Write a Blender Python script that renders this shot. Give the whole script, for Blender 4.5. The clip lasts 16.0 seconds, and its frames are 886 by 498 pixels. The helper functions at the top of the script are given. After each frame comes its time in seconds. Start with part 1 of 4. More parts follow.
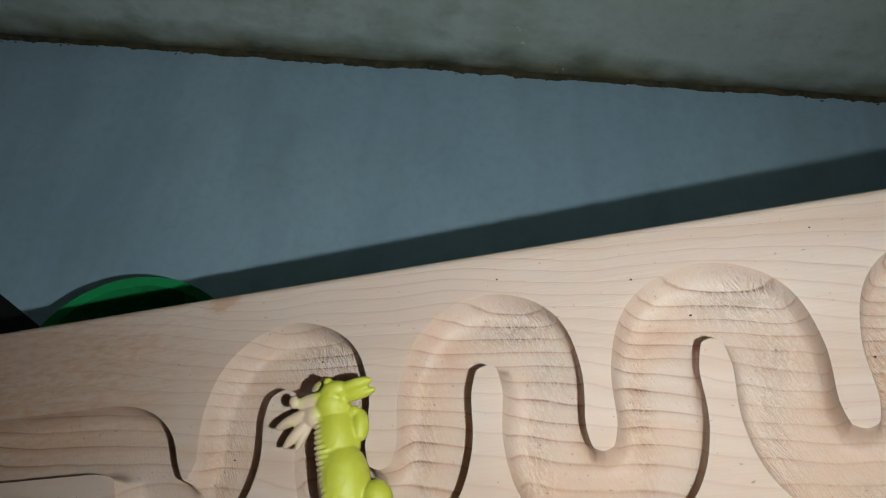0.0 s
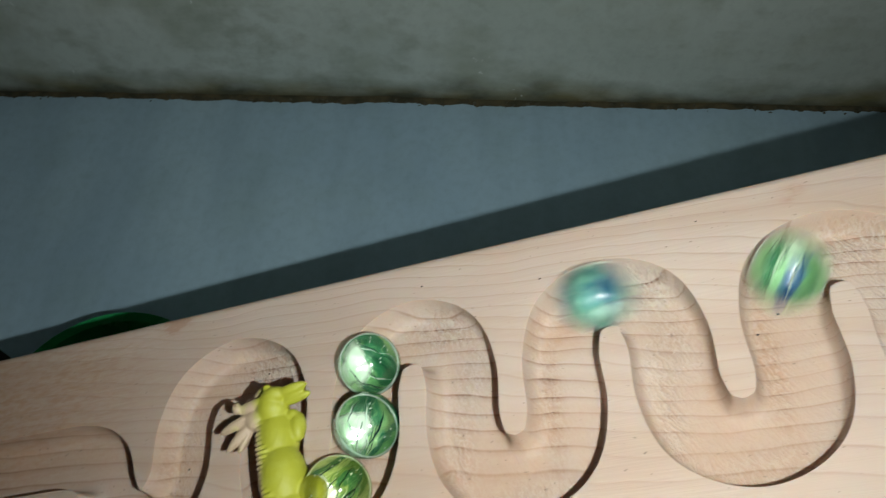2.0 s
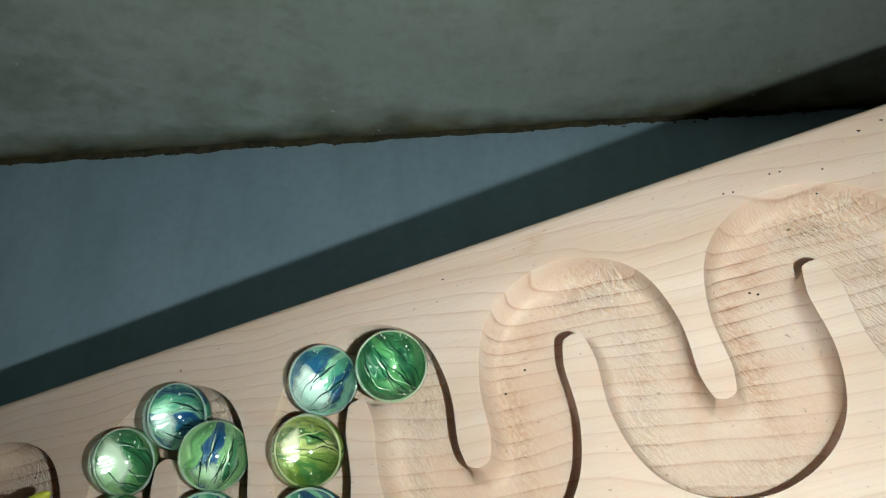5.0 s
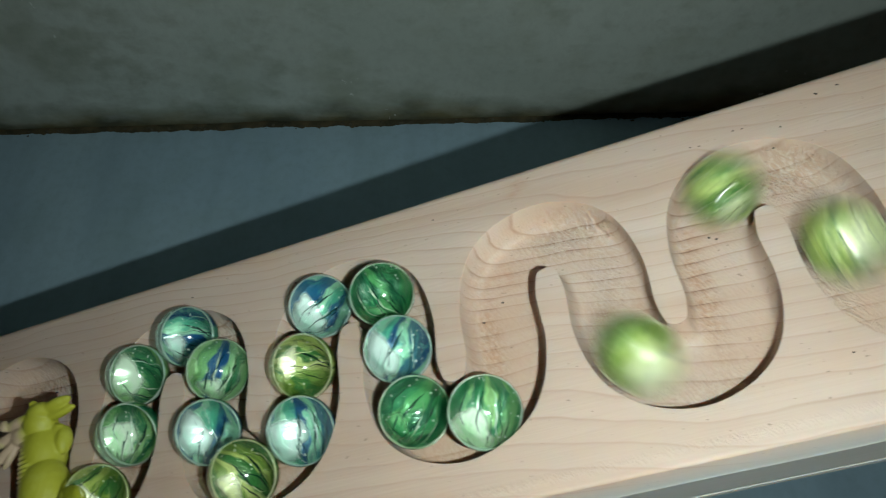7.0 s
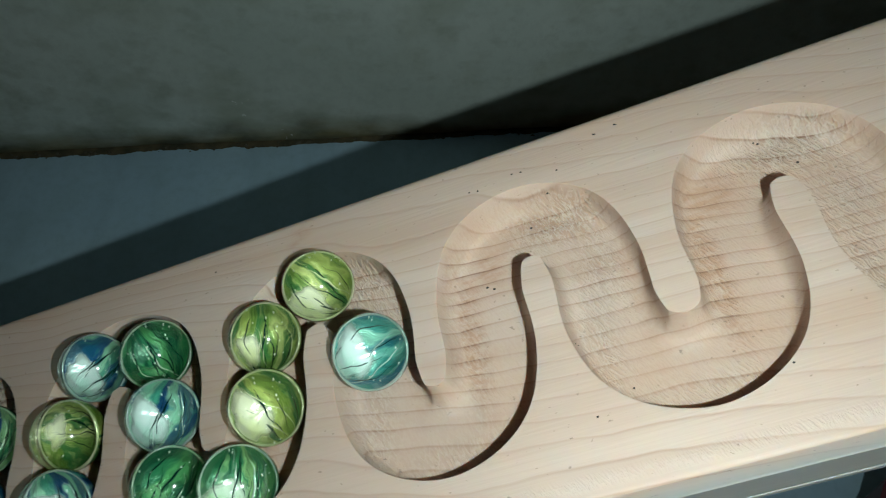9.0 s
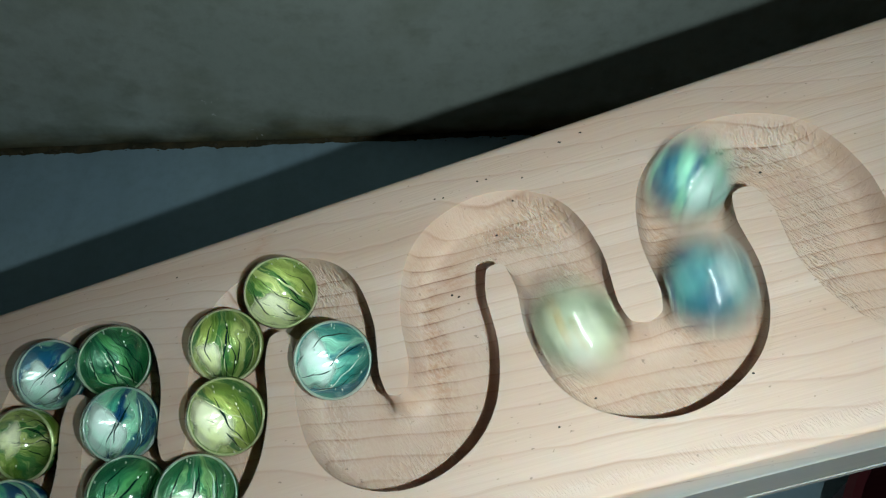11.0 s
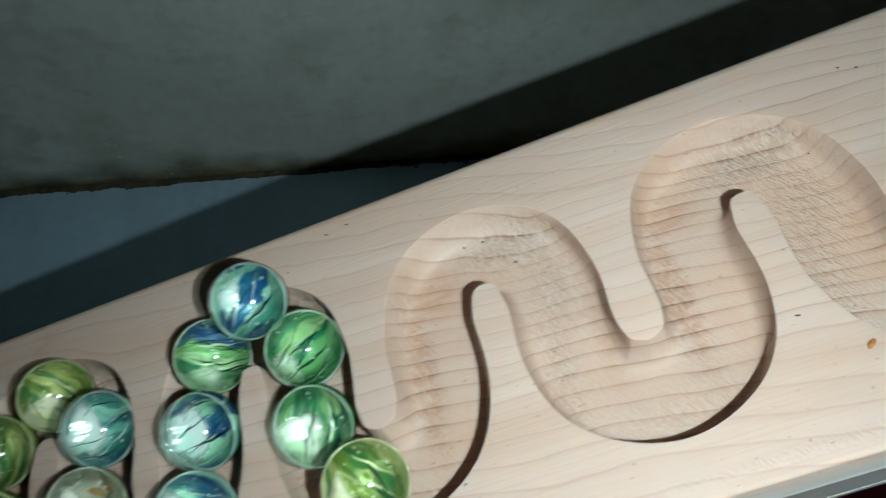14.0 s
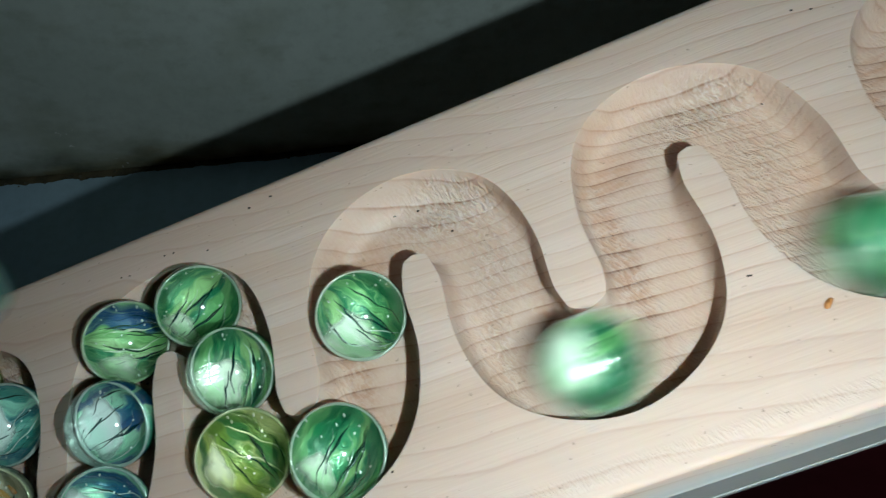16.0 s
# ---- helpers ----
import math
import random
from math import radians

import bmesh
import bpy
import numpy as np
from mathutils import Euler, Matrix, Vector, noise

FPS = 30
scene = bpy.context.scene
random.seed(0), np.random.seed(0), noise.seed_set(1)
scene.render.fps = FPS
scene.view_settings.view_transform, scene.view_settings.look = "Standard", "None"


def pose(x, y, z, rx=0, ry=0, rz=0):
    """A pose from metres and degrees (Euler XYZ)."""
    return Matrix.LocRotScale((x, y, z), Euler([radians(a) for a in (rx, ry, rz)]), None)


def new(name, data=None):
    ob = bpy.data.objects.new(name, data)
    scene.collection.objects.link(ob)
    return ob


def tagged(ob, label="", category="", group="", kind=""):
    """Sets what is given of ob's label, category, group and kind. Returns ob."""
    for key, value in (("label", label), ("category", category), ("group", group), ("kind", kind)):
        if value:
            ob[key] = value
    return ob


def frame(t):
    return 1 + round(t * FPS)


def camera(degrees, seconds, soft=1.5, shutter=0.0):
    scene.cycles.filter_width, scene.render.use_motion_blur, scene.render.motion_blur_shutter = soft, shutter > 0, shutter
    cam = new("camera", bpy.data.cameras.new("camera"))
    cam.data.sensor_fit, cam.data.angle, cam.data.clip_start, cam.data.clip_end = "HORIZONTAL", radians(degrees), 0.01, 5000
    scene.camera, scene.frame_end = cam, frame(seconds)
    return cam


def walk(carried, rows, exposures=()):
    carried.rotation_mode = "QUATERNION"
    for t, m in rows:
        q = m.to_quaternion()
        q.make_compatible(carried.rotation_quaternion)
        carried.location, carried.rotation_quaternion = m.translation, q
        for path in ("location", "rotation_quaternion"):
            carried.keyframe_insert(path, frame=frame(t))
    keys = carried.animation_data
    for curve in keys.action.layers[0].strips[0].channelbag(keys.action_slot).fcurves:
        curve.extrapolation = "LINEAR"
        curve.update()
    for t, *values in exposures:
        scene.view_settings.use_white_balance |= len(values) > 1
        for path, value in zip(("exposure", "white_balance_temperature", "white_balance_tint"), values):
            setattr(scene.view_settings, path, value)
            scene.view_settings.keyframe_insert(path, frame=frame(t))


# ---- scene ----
cam = camera(60.1, 16.0, soft=1.1, shutter=0.75)
PATH = [
    (0.0, -0.15855, -0.32971, 0.35651, 29.905, 1.586, 6.976),
    (0.5, -0.15826, -0.33038, 0.35558, 29.973, 1.446, 6.515),
    (1.0, -0.15884, -0.33130, 0.35626, 30.241, 1.327, 6.697),
    (1.5, -0.15334, -0.33129, 0.35793, 30.570, 2.491, 6.297),
    (2.0, -0.13791, -0.34066, 0.36589, 32.347, 3.257, 4.451),
    (2.5, -0.13517, -0.34015, 0.36540, 32.804, 2.559, 3.530),
    (3.0, -0.12574, -0.33908, 0.36573, 33.085, 2.315, 1.720),
    (3.5, -0.12109, -0.33434, 0.36399, 33.171, 2.157, 2.454),
    (4.0, -0.10544, -0.33009, 0.36533, 33.768, 1.548, -0.172),
    (6.5, -0.089, -0.324, 0.36, 32.516, 3.559, -3.068),
    (7.0, -0.08565, -0.34760, 0.36820, 33.939, 2.518, 0.349),
    (7.5, -0.06264, -0.33495, 0.36631, 33.439, 2.277, 0.464),
    (8.0, -0.05483, -0.33761, 0.36089, 34.342, 2.609, 0.048),
    (8.5, -0.04915, -0.33558, 0.36186, 34.498, 2.537, -1.934),
    (9.0, -0.04237, -0.33400, 0.36520, 34.058, 1.526, -2.279),
    (11.5, -0.04018, -0.33217, 0.36507, 34.053, -0.482, -3.134),
    (12.0, -0.04134, -0.34197, 0.37135, 34.695, -0.898, -2.992),
    (12.5, -0.03955, -0.34131, 0.37127, 34.792, -1.198, -3.364),
    (13.0, -0.02590, -0.34074, 0.36991, 34.221, -0.431, -5.357),
    (13.5, -0.01233, -0.33033, 0.38018, 33.397, 0.267, -4.719),
    (14.0, 0.00762, -0.31931, 0.37679, 33.874, 0.383, -5.502),
    (14.5, 0.01256, -0.31720, 0.36876, 33.239, 0.606, -6.275),
    (15.0, 0.01363, -0.31654, 0.36550, 33.066, 0.603, -6.625),
    (15.5, 0.01408, -0.31575, 0.36407, 32.625, 0.377, -6.774),
    (16.0, 0.01768, -0.31718, 0.36469, 33.146, 0.230, -7.451),
]
walk(cam, [(t, pose(x, y, z, rx, ry, rz)) for t, x, y, z, rx, ry, rz in PATH],
     [(0.0, 0.66, 6350, 9), (0.5, 0.84, 6400, 9), (2.0, 0.86, 6600, 7), (4.2, 0.72, 6600, 4), (6.5, 0.68, 6500, 2), (7.0, 0.49, 6400, 0), (9.0, 0.20, 6200, -1), (11.5, 0.16, 6150, 0), (12.5, 0.25, 6120, -5), (13.0, 0.14, 6150, -3), (13.5, 0.12, 6050, 0), (14.0, 0.20, 5950, 1), (14.5, 0.04, 5820, 1), (15.0, -0.11, 5880, 1), (16.0, -0.14, 5900, 1)])

# ---- light: night-time dusk sky, and the torch of the phone that films (built below) ----
world = bpy.data.worlds.new("world")
scene.world = world
world.use_nodes = True
SKY = world.node_tree.nodes
sky = SKY.new("ShaderNodeTexSky")
sky.sky_type, sky.sun_disc, sky.sun_elevation, sky.sun_rotation = "NISHITA", False, radians(4), radians(200)
world.node_tree.links.new(sky.outputs[0], SKY["Background"].inputs[0])
SKY["Background"].inputs[1].default_value = 0.0024
TORCH_GLOW = 17700.0

# ---- measures ----
S = 0.0346
BOARD = pose(-0.06034, -0.23311, 0.22674, -1.219, -17.355, 6.844)
TOP_EDGE, LOW_EDGE, THICK = 0.243 * S, -2.05 * S, 0.024
BALL = 0.0079
HALF, DEPTH = 0.256 * S, 0.0085


# ---- materials ----
class Nodes:
    """A small writer of node materials."""

    def __init__(self, name):
        self.mat = bpy.data.materials.new(name)
        self.mat.use_nodes = True
        self.tree = self.mat.node_tree
        self.out = self.tree.nodes["Material Output"]
        self.bsdf = self.tree.nodes["Principled BSDF"]

    def add(self, kind, **values):
        n = self.tree.nodes.new(kind)
        if "operation" in values:
            n.operation = values["operation"]
        if "data_type" in values:
            n.data_type, n.blend_type = values["data_type"], values["blend_type"]
        if "clamp" in values:
            n.clamp = values["clamp"]
        if "attribute_name" in values:
            n.attribute_name = values["attribute_name"]
        return n

    def put(self, socket, v):
        if isinstance(v, bpy.types.NodeSocket):
            self.tree.links.new(v, socket)
        else:
            socket.default_value = v

    def math(self, op, a, b=0.0, c=0.0):
        n = self.add("ShaderNodeMath", operation=op)
        for k, v in enumerate((a, b, c)):
            self.put(n.inputs[k], v)
        return n.outputs[0]

    def noise(self, vec, scale, detail=4.0, rough=0.55):
        n = self.add("ShaderNodeTexNoise")
        self.put(n.inputs["Vector"], vec)
        n.inputs["Scale"].default_value, n.inputs["Detail"].default_value, n.inputs["Roughness"].default_value = scale, detail, rough
        return n.outputs["Fac"]

    def ramp(self, fac, stops):
        n = self.add("ShaderNodeValToRGB")
        self.put(n.inputs[0], fac)
        e = n.color_ramp.elements
        while len(e) < len(stops):
            e.new(0.5)
        for k, (p, c) in zip(e, stops):
            k.position, k.color = p, (*c, 1) if len(c) == 3 else c
        return n.outputs[0]

    def grey(self, fac, a, b, lo=0.0, hi=1.0):
        n = self.add("ShaderNodeMapRange", clamp=True)
        for k, v in enumerate((fac, a, b, lo, hi)):
            self.put(n.inputs[k], v)
        return n.outputs[0]

    def mix(self, fac, a, b, mode="MIX"):
        n = self.add("ShaderNodeMix", data_type="RGBA", blend_type=mode)
        for k, v in ((0, fac), (6, a), (7, b)):
            self.put(n.inputs[k], (*v, 1) if isinstance(v, tuple) and len(v) == 3 else v)
        return n.outputs[2]

    def coords(self, scale=(1, 1, 1)):
        c = self.add("ShaderNodeTexCoord")
        m = self.add("ShaderNodeMapping")
        m.inputs["Scale"].default_value = scale
        self.put(m.inputs[0], c.outputs["Object"])
        return m.outputs[0]

    def bump(self, height, strength, distance):
        n = self.add("ShaderNodeBump")
        n.inputs["Strength"].default_value, n.inputs["Distance"].default_value = strength, distance
        self.put(n.inputs["Height"], height)
        self.put(self.bsdf.inputs["Normal"], n.outputs[0])

    def done(self, colour, rough, metal=0.0):
        self.put(self.bsdf.inputs["Base Color"], (*colour, 1) if isinstance(colour, tuple) else colour)
        self.put(self.bsdf.inputs["Roughness"], rough)
        self.bsdf.inputs["Metallic"].default_value = metal
        return self.mat


def wood():
    n = Nodes("planed_softwood")
    p = n.coords()
    x = n.add("ShaderNodeSeparateXYZ")
    n.put(x.inputs[0], p)
    wav = n.noise(n.coords((7, 14, 14)), 1.0, 2.0)
    fine = n.noise(n.coords((45, 60, 60)), 1.0, 2.0)
    y = n.math("ADD", x.outputs[1], n.math("MULTIPLY", n.math("SUBTRACT", wav, 0.5), 0.030))
    y = n.math("ADD", y, n.math("MULTIPLY", n.math("SUBTRACT", fine, 0.5), 0.0028))
    y = n.math("ADD", y, n.math("MULTIPLY", x.outputs[0], 0.13))
    y = n.math("ADD", y, n.math("MULTIPLY", n.math("MULTIPLY", y, y), 3.5))
    r = n.math("ADD", n.math("ADD", y, n.math("MULTIPLY", x.outputs[2], 0.28)), 0.5)
    year = n.math("FRACT", n.math("ADD", n.math("MULTIPLY", r, 335.0), n.math("MULTIPLY", n.noise(n.coords((1, 30, 9)), 1.0, 1.0), 2.2)))
    late = n.ramp(year, [(0.0, (0, 0, 0)), (0.6, (0.06, 0.06, 0.06)), (0.84, (0.32, 0.32, 0.32)), (0.93, (1, 1, 1)), (1.0, (0, 0, 0))])
    fade = n.grey(n.noise(n.coords((9, 60, 60)), 1.0, 3.0), 0.35, 0.7)
    cut = n.add("ShaderNodeAttribute", attribute_name="cut").outputs["Fac"]
    late = n.math("MULTIPLY", late, n.math("MAXIMUM", n.math("ADD", n.math("MULTIPLY", fade, 0.8), n.math("MULTIPLY", cut, 0.4)), 0.42))
    fibre = n.noise(n.coords((40, 1500, 1500)), 1.0, 3.0)
    base = n.ramp(n.noise(n.coords((6, 30, 30)), 1.0, 4.0), [(0.3, (0.475, 0.36, 0.295)), (0.7, (0.59, 0.48, 0.41))])
    col = n.mix(n.math("MULTIPLY", late, n.math("ADD", n.math("MULTIPLY", cut, 0.2), 0.70)), base, (0.29, 0.155, 0.095))
    strip = n.add("ShaderNodeCombineXYZ")
    n.put(strip.inputs[0], n.math("MULTIPLY", x.outputs[0], 4.0))
    n.put(strip.inputs[1], n.math("MULTIPLY", n.math("ADD", y, n.math("MULTIPLY", x.outputs[2], 0.28)), 120.0))
    col = n.mix(n.grey(n.noise(strip.outputs[0], 1.0, 3.0, 0.6), 0.42, 0.66, 0.0, 0.55), col, (0.44, 0.305, 0.225))
    col = n.mix(n.grey(fibre, 0.4, 0.75, 0.0, 0.05), col, (0.42, 0.29, 0.2))
    stain = n.add("ShaderNodeAttribute", attribute_name="stain").outputs["Fac"]
    torn = n.add("ShaderNodeAttribute", attribute_name="torn").outputs["Fac"]
    streak = n.grey(n.noise(n.coords((220, 700, 700)), 1.0, 4.0, 0.65), 0.42, 0.72)
    scorch = n.math("ADD", n.math("MULTIPLY", stain, n.math("ADD", n.math("MULTIPLY", streak, 1.3), 0.38)), n.math("MULTIPLY", n.grey(n.noise(n.coords((90, 60, 60)), 1.0, 4.0), 0.6, 0.8), n.math("MULTIPLY", cut, 0.35)))
    col = n.mix(n.grey(scorch, 0.0, 1.0, 0.0, 0.7), col, (0.40, 0.225, 0.135))
    tick = n.math("MULTIPLY", n.math("MULTIPLY", late, cut), n.math("MINIMUM", n.math("ADD", torn, stain), 1.0))
    col = n.mix(n.math("MINIMUM", n.math("MULTIPLY", tick, 1.6), 0.9), col, (0.16, 0.075, 0.045))
    warm = n.grey(n.noise(n.coords((28, 45, 45)), 1.0, 3.0), 0.38, 0.66, 0.0, 0.45)
    col = n.mix(n.math("MULTIPLY", warm, n.math("ADD", n.math("MULTIPLY", cut, 0.75), 0.25)), col, (0.50, 0.31, 0.20))
    dirt = n.grey(n.noise(n.coords((700, 900, 900)), 1.0, 2.0, 0.5), 0.70, 0.76, 0.0, 0.55)
    col = n.mix(dirt, col, (0.12, 0.08, 0.06))
    lean = n.add("ShaderNodeCombineXYZ")
    bend = n.math("MULTIPLY", n.noise(n.coords((160, 160, 160)), 1.0, 2.0), 3.2)
    n.put(lean.inputs[0], n.math("ADD", n.math("ADD", n.math("MULTIPLY", x.outputs[0], 1500.0), n.math("MULTIPLY", x.outputs[1], 640.0)), bend))
    n.put(lean.inputs[1], n.math("ADD", n.math("MULTIPLY", x.outputs[0], -170.0), n.math("MULTIPLY", x.outputs[1], 320.0)))
    n.put(lean.inputs[2], n.math("MULTIPLY", x.outputs[2], 300.0))
    tuft = n.math("ABSOLUTE", n.math("SUBTRACT", n.noise(lean.outputs[0], 1.0, 2.0, 0.5), 0.5))
    fuzz = n.math("ADD", n.math("MULTIPLY", n.noise(n.coords((1500, 900, 1200)), 1.0, 3.0, 0.7), 0.4), n.math("MULTIPLY", n.grey(tuft, 0.0, 0.16, 1.0, 0.0), 0.55))
    fray = n.add("ShaderNodeAttribute", attribute_name="fray").outputs["Fac"]
    loose = n.math("MULTIPLY", n.math("MAXIMUM", cut, n.math("MULTIPLY", fray, 0.5)), n.math("ADD", n.math("MULTIPLY", torn, 1.35), 0.12))
    rough_cut = n.math("MULTIPLY", fuzz, loose)
    col = n.mix(n.math("MULTIPLY", n.grey(fuzz, 0.45, 0.75), n.math("MINIMUM", n.math("MULTIPLY", loose, 0.5), 0.6)), col, (0.70, 0.62, 0.54))
    grey_paint = n.add("ShaderNodeAttribute", attribute_name="paint").outputs["Fac"]
    col = n.mix(n.math("MULTIPLY", grey_paint, 0.9), col, n.mix(n.noise(n.coords((20, 200, 200)), 1.0, 4.0), (0.37, 0.37, 0.35), (0.47, 0.47, 0.45)))
    height = n.math("ADD", n.math("MULTIPLY", fibre, 0.10), n.math("SUBTRACT", rough_cut, n.math("MULTIPLY", late, 0.05)))
    n.bump(height, 0.75, 0.0008)
    n.bsdf.inputs["Subsurface Weight"].default_value = 0.35
    n.bsdf.inputs["Subsurface Radius"].default_value = (1.0, 0.52, 0.25)
    n.bsdf.inputs["Subsurface Scale"].default_value = 0.0042
    return n.done(col, n.grey(fibre, 0.3, 0.7, 0.62, 0.76))


def concrete(name, a, b, stain, grime=None, rough=0.8):
    n = Nodes(name)
    p = n.coords()
    big, fine = n.noise(p, 7.0, 5.0), n.noise(p, 160.0, 6.0, 0.7)
    col = n.ramp(big, [(0.3, a), (0.72, b)])
    col = n.mix(n.grey(n.noise(n.coords((16, 16, 22)), 1.0, 3.0), 0.5, 0.72, 0.0, 0.7), col, stain)
    col = n.mix(n.grey(fine, 0.45, 0.7, 0.0, 0.18), col, tuple(v * 0.45 for v in a))
    if grime:
        x = n.add("ShaderNodeSeparateXYZ")
        n.put(x.inputs[0], p)
        edge = n.math("ADD", x.outputs[2], n.math("MULTIPLY", n.noise(n.coords((22, 22, 40)), 1.0, 5.0), -0.045))
        moss = n.mix(n.grey(n.noise(n.coords((26, 26, 60)), 1.0, 4.0), 0.42, 0.62), grime, (0.17, 0.15, 0.06))
        col = n.mix(n.grey(edge, -0.024, 0.0, 0.92, 0.0), col, moss)
        blot = n.math("MULTIPLY", n.noise(n.coords((9, 9, 13)), 1.0, 6.0, 0.65), n.noise(n.coords((60, 60, 80)), 1.0, 3.0))
        col = n.mix(n.grey(blot, 0.26, 0.42, 0.0, 0.4), col, (0.22, 0.24, 0.17))
        chip = n.math("MULTIPLY", n.noise(n.coords((240, 240, 190)), 1.0, 2.0), n.noise(n.coords((17, 17, 17)), 1.0, 2.0))
        col = n.mix(n.grey(chip, 0.465, 0.50, 0.0, 0.7), col, (0.78, 0.82, 0.80))
    else:
        wash = n.noise(n.coords((30, 5, 1)), 1.0, 4.0, 0.6)
        col = n.mix(n.grey(wash, 0.45, 0.68, 0.0, 0.35), col, tuple(v * 0.72 for v in a))
    n.bump(n.math("ADD", n.math("MULTIPLY", fine, 0.5), big), 0.35 if grime else 0.14, 0.002)
    return n.done(col, rough)


def plain(name, colour, rough, other=None, scale=40.0, metal=0.0):
    n = Nodes(name)
    f = n.noise(n.coords(), scale, 4.0)
    col = n.mix(n.grey(f, 0.35, 0.7), colour, other or tuple(v * 0.75 for v in colour))
    n.bump(f, 0.12, 0.001)
    return n.done(col, n.grey(f, 0.3, 0.7, max(rough - 0.08, 0.02), rough + 0.08), metal)


def glass(name, tint):
    n = Nodes(name)
    n.tree.nodes.remove(n.bsdf)
    clear, bent, shine = n.add("ShaderNodeBsdfTransparent"), n.add("ShaderNodeBsdfRefraction"), n.add("ShaderNodeBsdfGlossy")
    clear.inputs[0].default_value = bent.inputs[0].default_value = (*tint, 1)
    bent.inputs["Roughness"].default_value, bent.inputs["IOR"].default_value = 0.0, 1.46
    shine.inputs["Roughness"].default_value = 0.11
    rim = n.add("ShaderNodeFresnel")
    rim.inputs[0].default_value = 1.5
    body, full = n.add("ShaderNodeMixShader"), n.add("ShaderNodeMixShader")
    body.inputs[0].default_value = 0.1
    n.put(body.inputs[1], clear.outputs[0])
    n.put(body.inputs[2], bent.outputs[0])
    n.put(full.inputs[0], n.math("MINIMUM", rim.outputs[0], 0.6))
    n.put(full.inputs[1], body.outputs[0])
    n.put(full.inputs[2], shine.outputs[0])
    n.put(n.out.inputs[0], full.outputs[0])
    return n.mat


def swirl(name, a, b, gloss=0.16, through_it=0.3):
    """Milky coloured glass: scatters light to both of its sides."""
    n = Nodes(name)
    n.tree.nodes.remove(n.bsdf)
    f = n.noise(n.coords((300, 95, 300)), 1.0, 5.0, 0.6)
    col = n.mix(n.grey(f, 0.43, 0.57), a, b)
    ripple = n.add("ShaderNodeBump")
    ripple.inputs["Strength"].default_value, ripple.inputs["Distance"].default_value = 0.8, 0.0008
    n.put(ripple.inputs["Height"], n.noise(n.coords((130, 420, 130)), 1.0, 2.0))
    front, back, both = n.add("ShaderNodeBsdfDiffuse"), n.add("ShaderNodeBsdfTranslucent"), n.add("ShaderNodeMixShader")
    n.put(front.inputs[0], col)
    n.put(back.inputs[0], col)
    both.inputs[0].default_value = through_it
    n.put(both.inputs[1], front.outputs[0])
    n.put(both.inputs[2], back.outputs[0])
    shine, full = n.add("ShaderNodeBsdfGlossy"), n.add("ShaderNodeMixShader")
    n.put(shine.inputs["Color"], n.mix(0.5, col, (0.95, 1.0, 0.95)))
    shine.inputs["Roughness"].default_value = 0.24
    n.put(shine.inputs["Normal"], ripple.outputs[0])
    full.inputs[0].default_value = gloss
    n.put(full.inputs[1], both.outputs[0])
    n.put(full.inputs[2], shine.outputs[0])
    thin = n.add("ShaderNodeAttribute", attribute_name="thin").outputs["Fac"]
    clear, veil = n.add("ShaderNodeBsdfTransparent"), n.add("ShaderNodeMixShader")
    ragged = n.math("ADD", thin, n.math("MULTIPLY", n.math("SUBTRACT", f, 0.5), n.math("MULTIPLY", thin, 1.6)))
    n.put(veil.inputs[0], n.grey(ragged, 0.30, 0.80))
    n.put(veil.inputs[1], full.outputs[0])
    n.put(veil.inputs[2], clear.outputs[0])
    n.put(n.out.inputs[0], veil.outputs[0])
    return n.mat


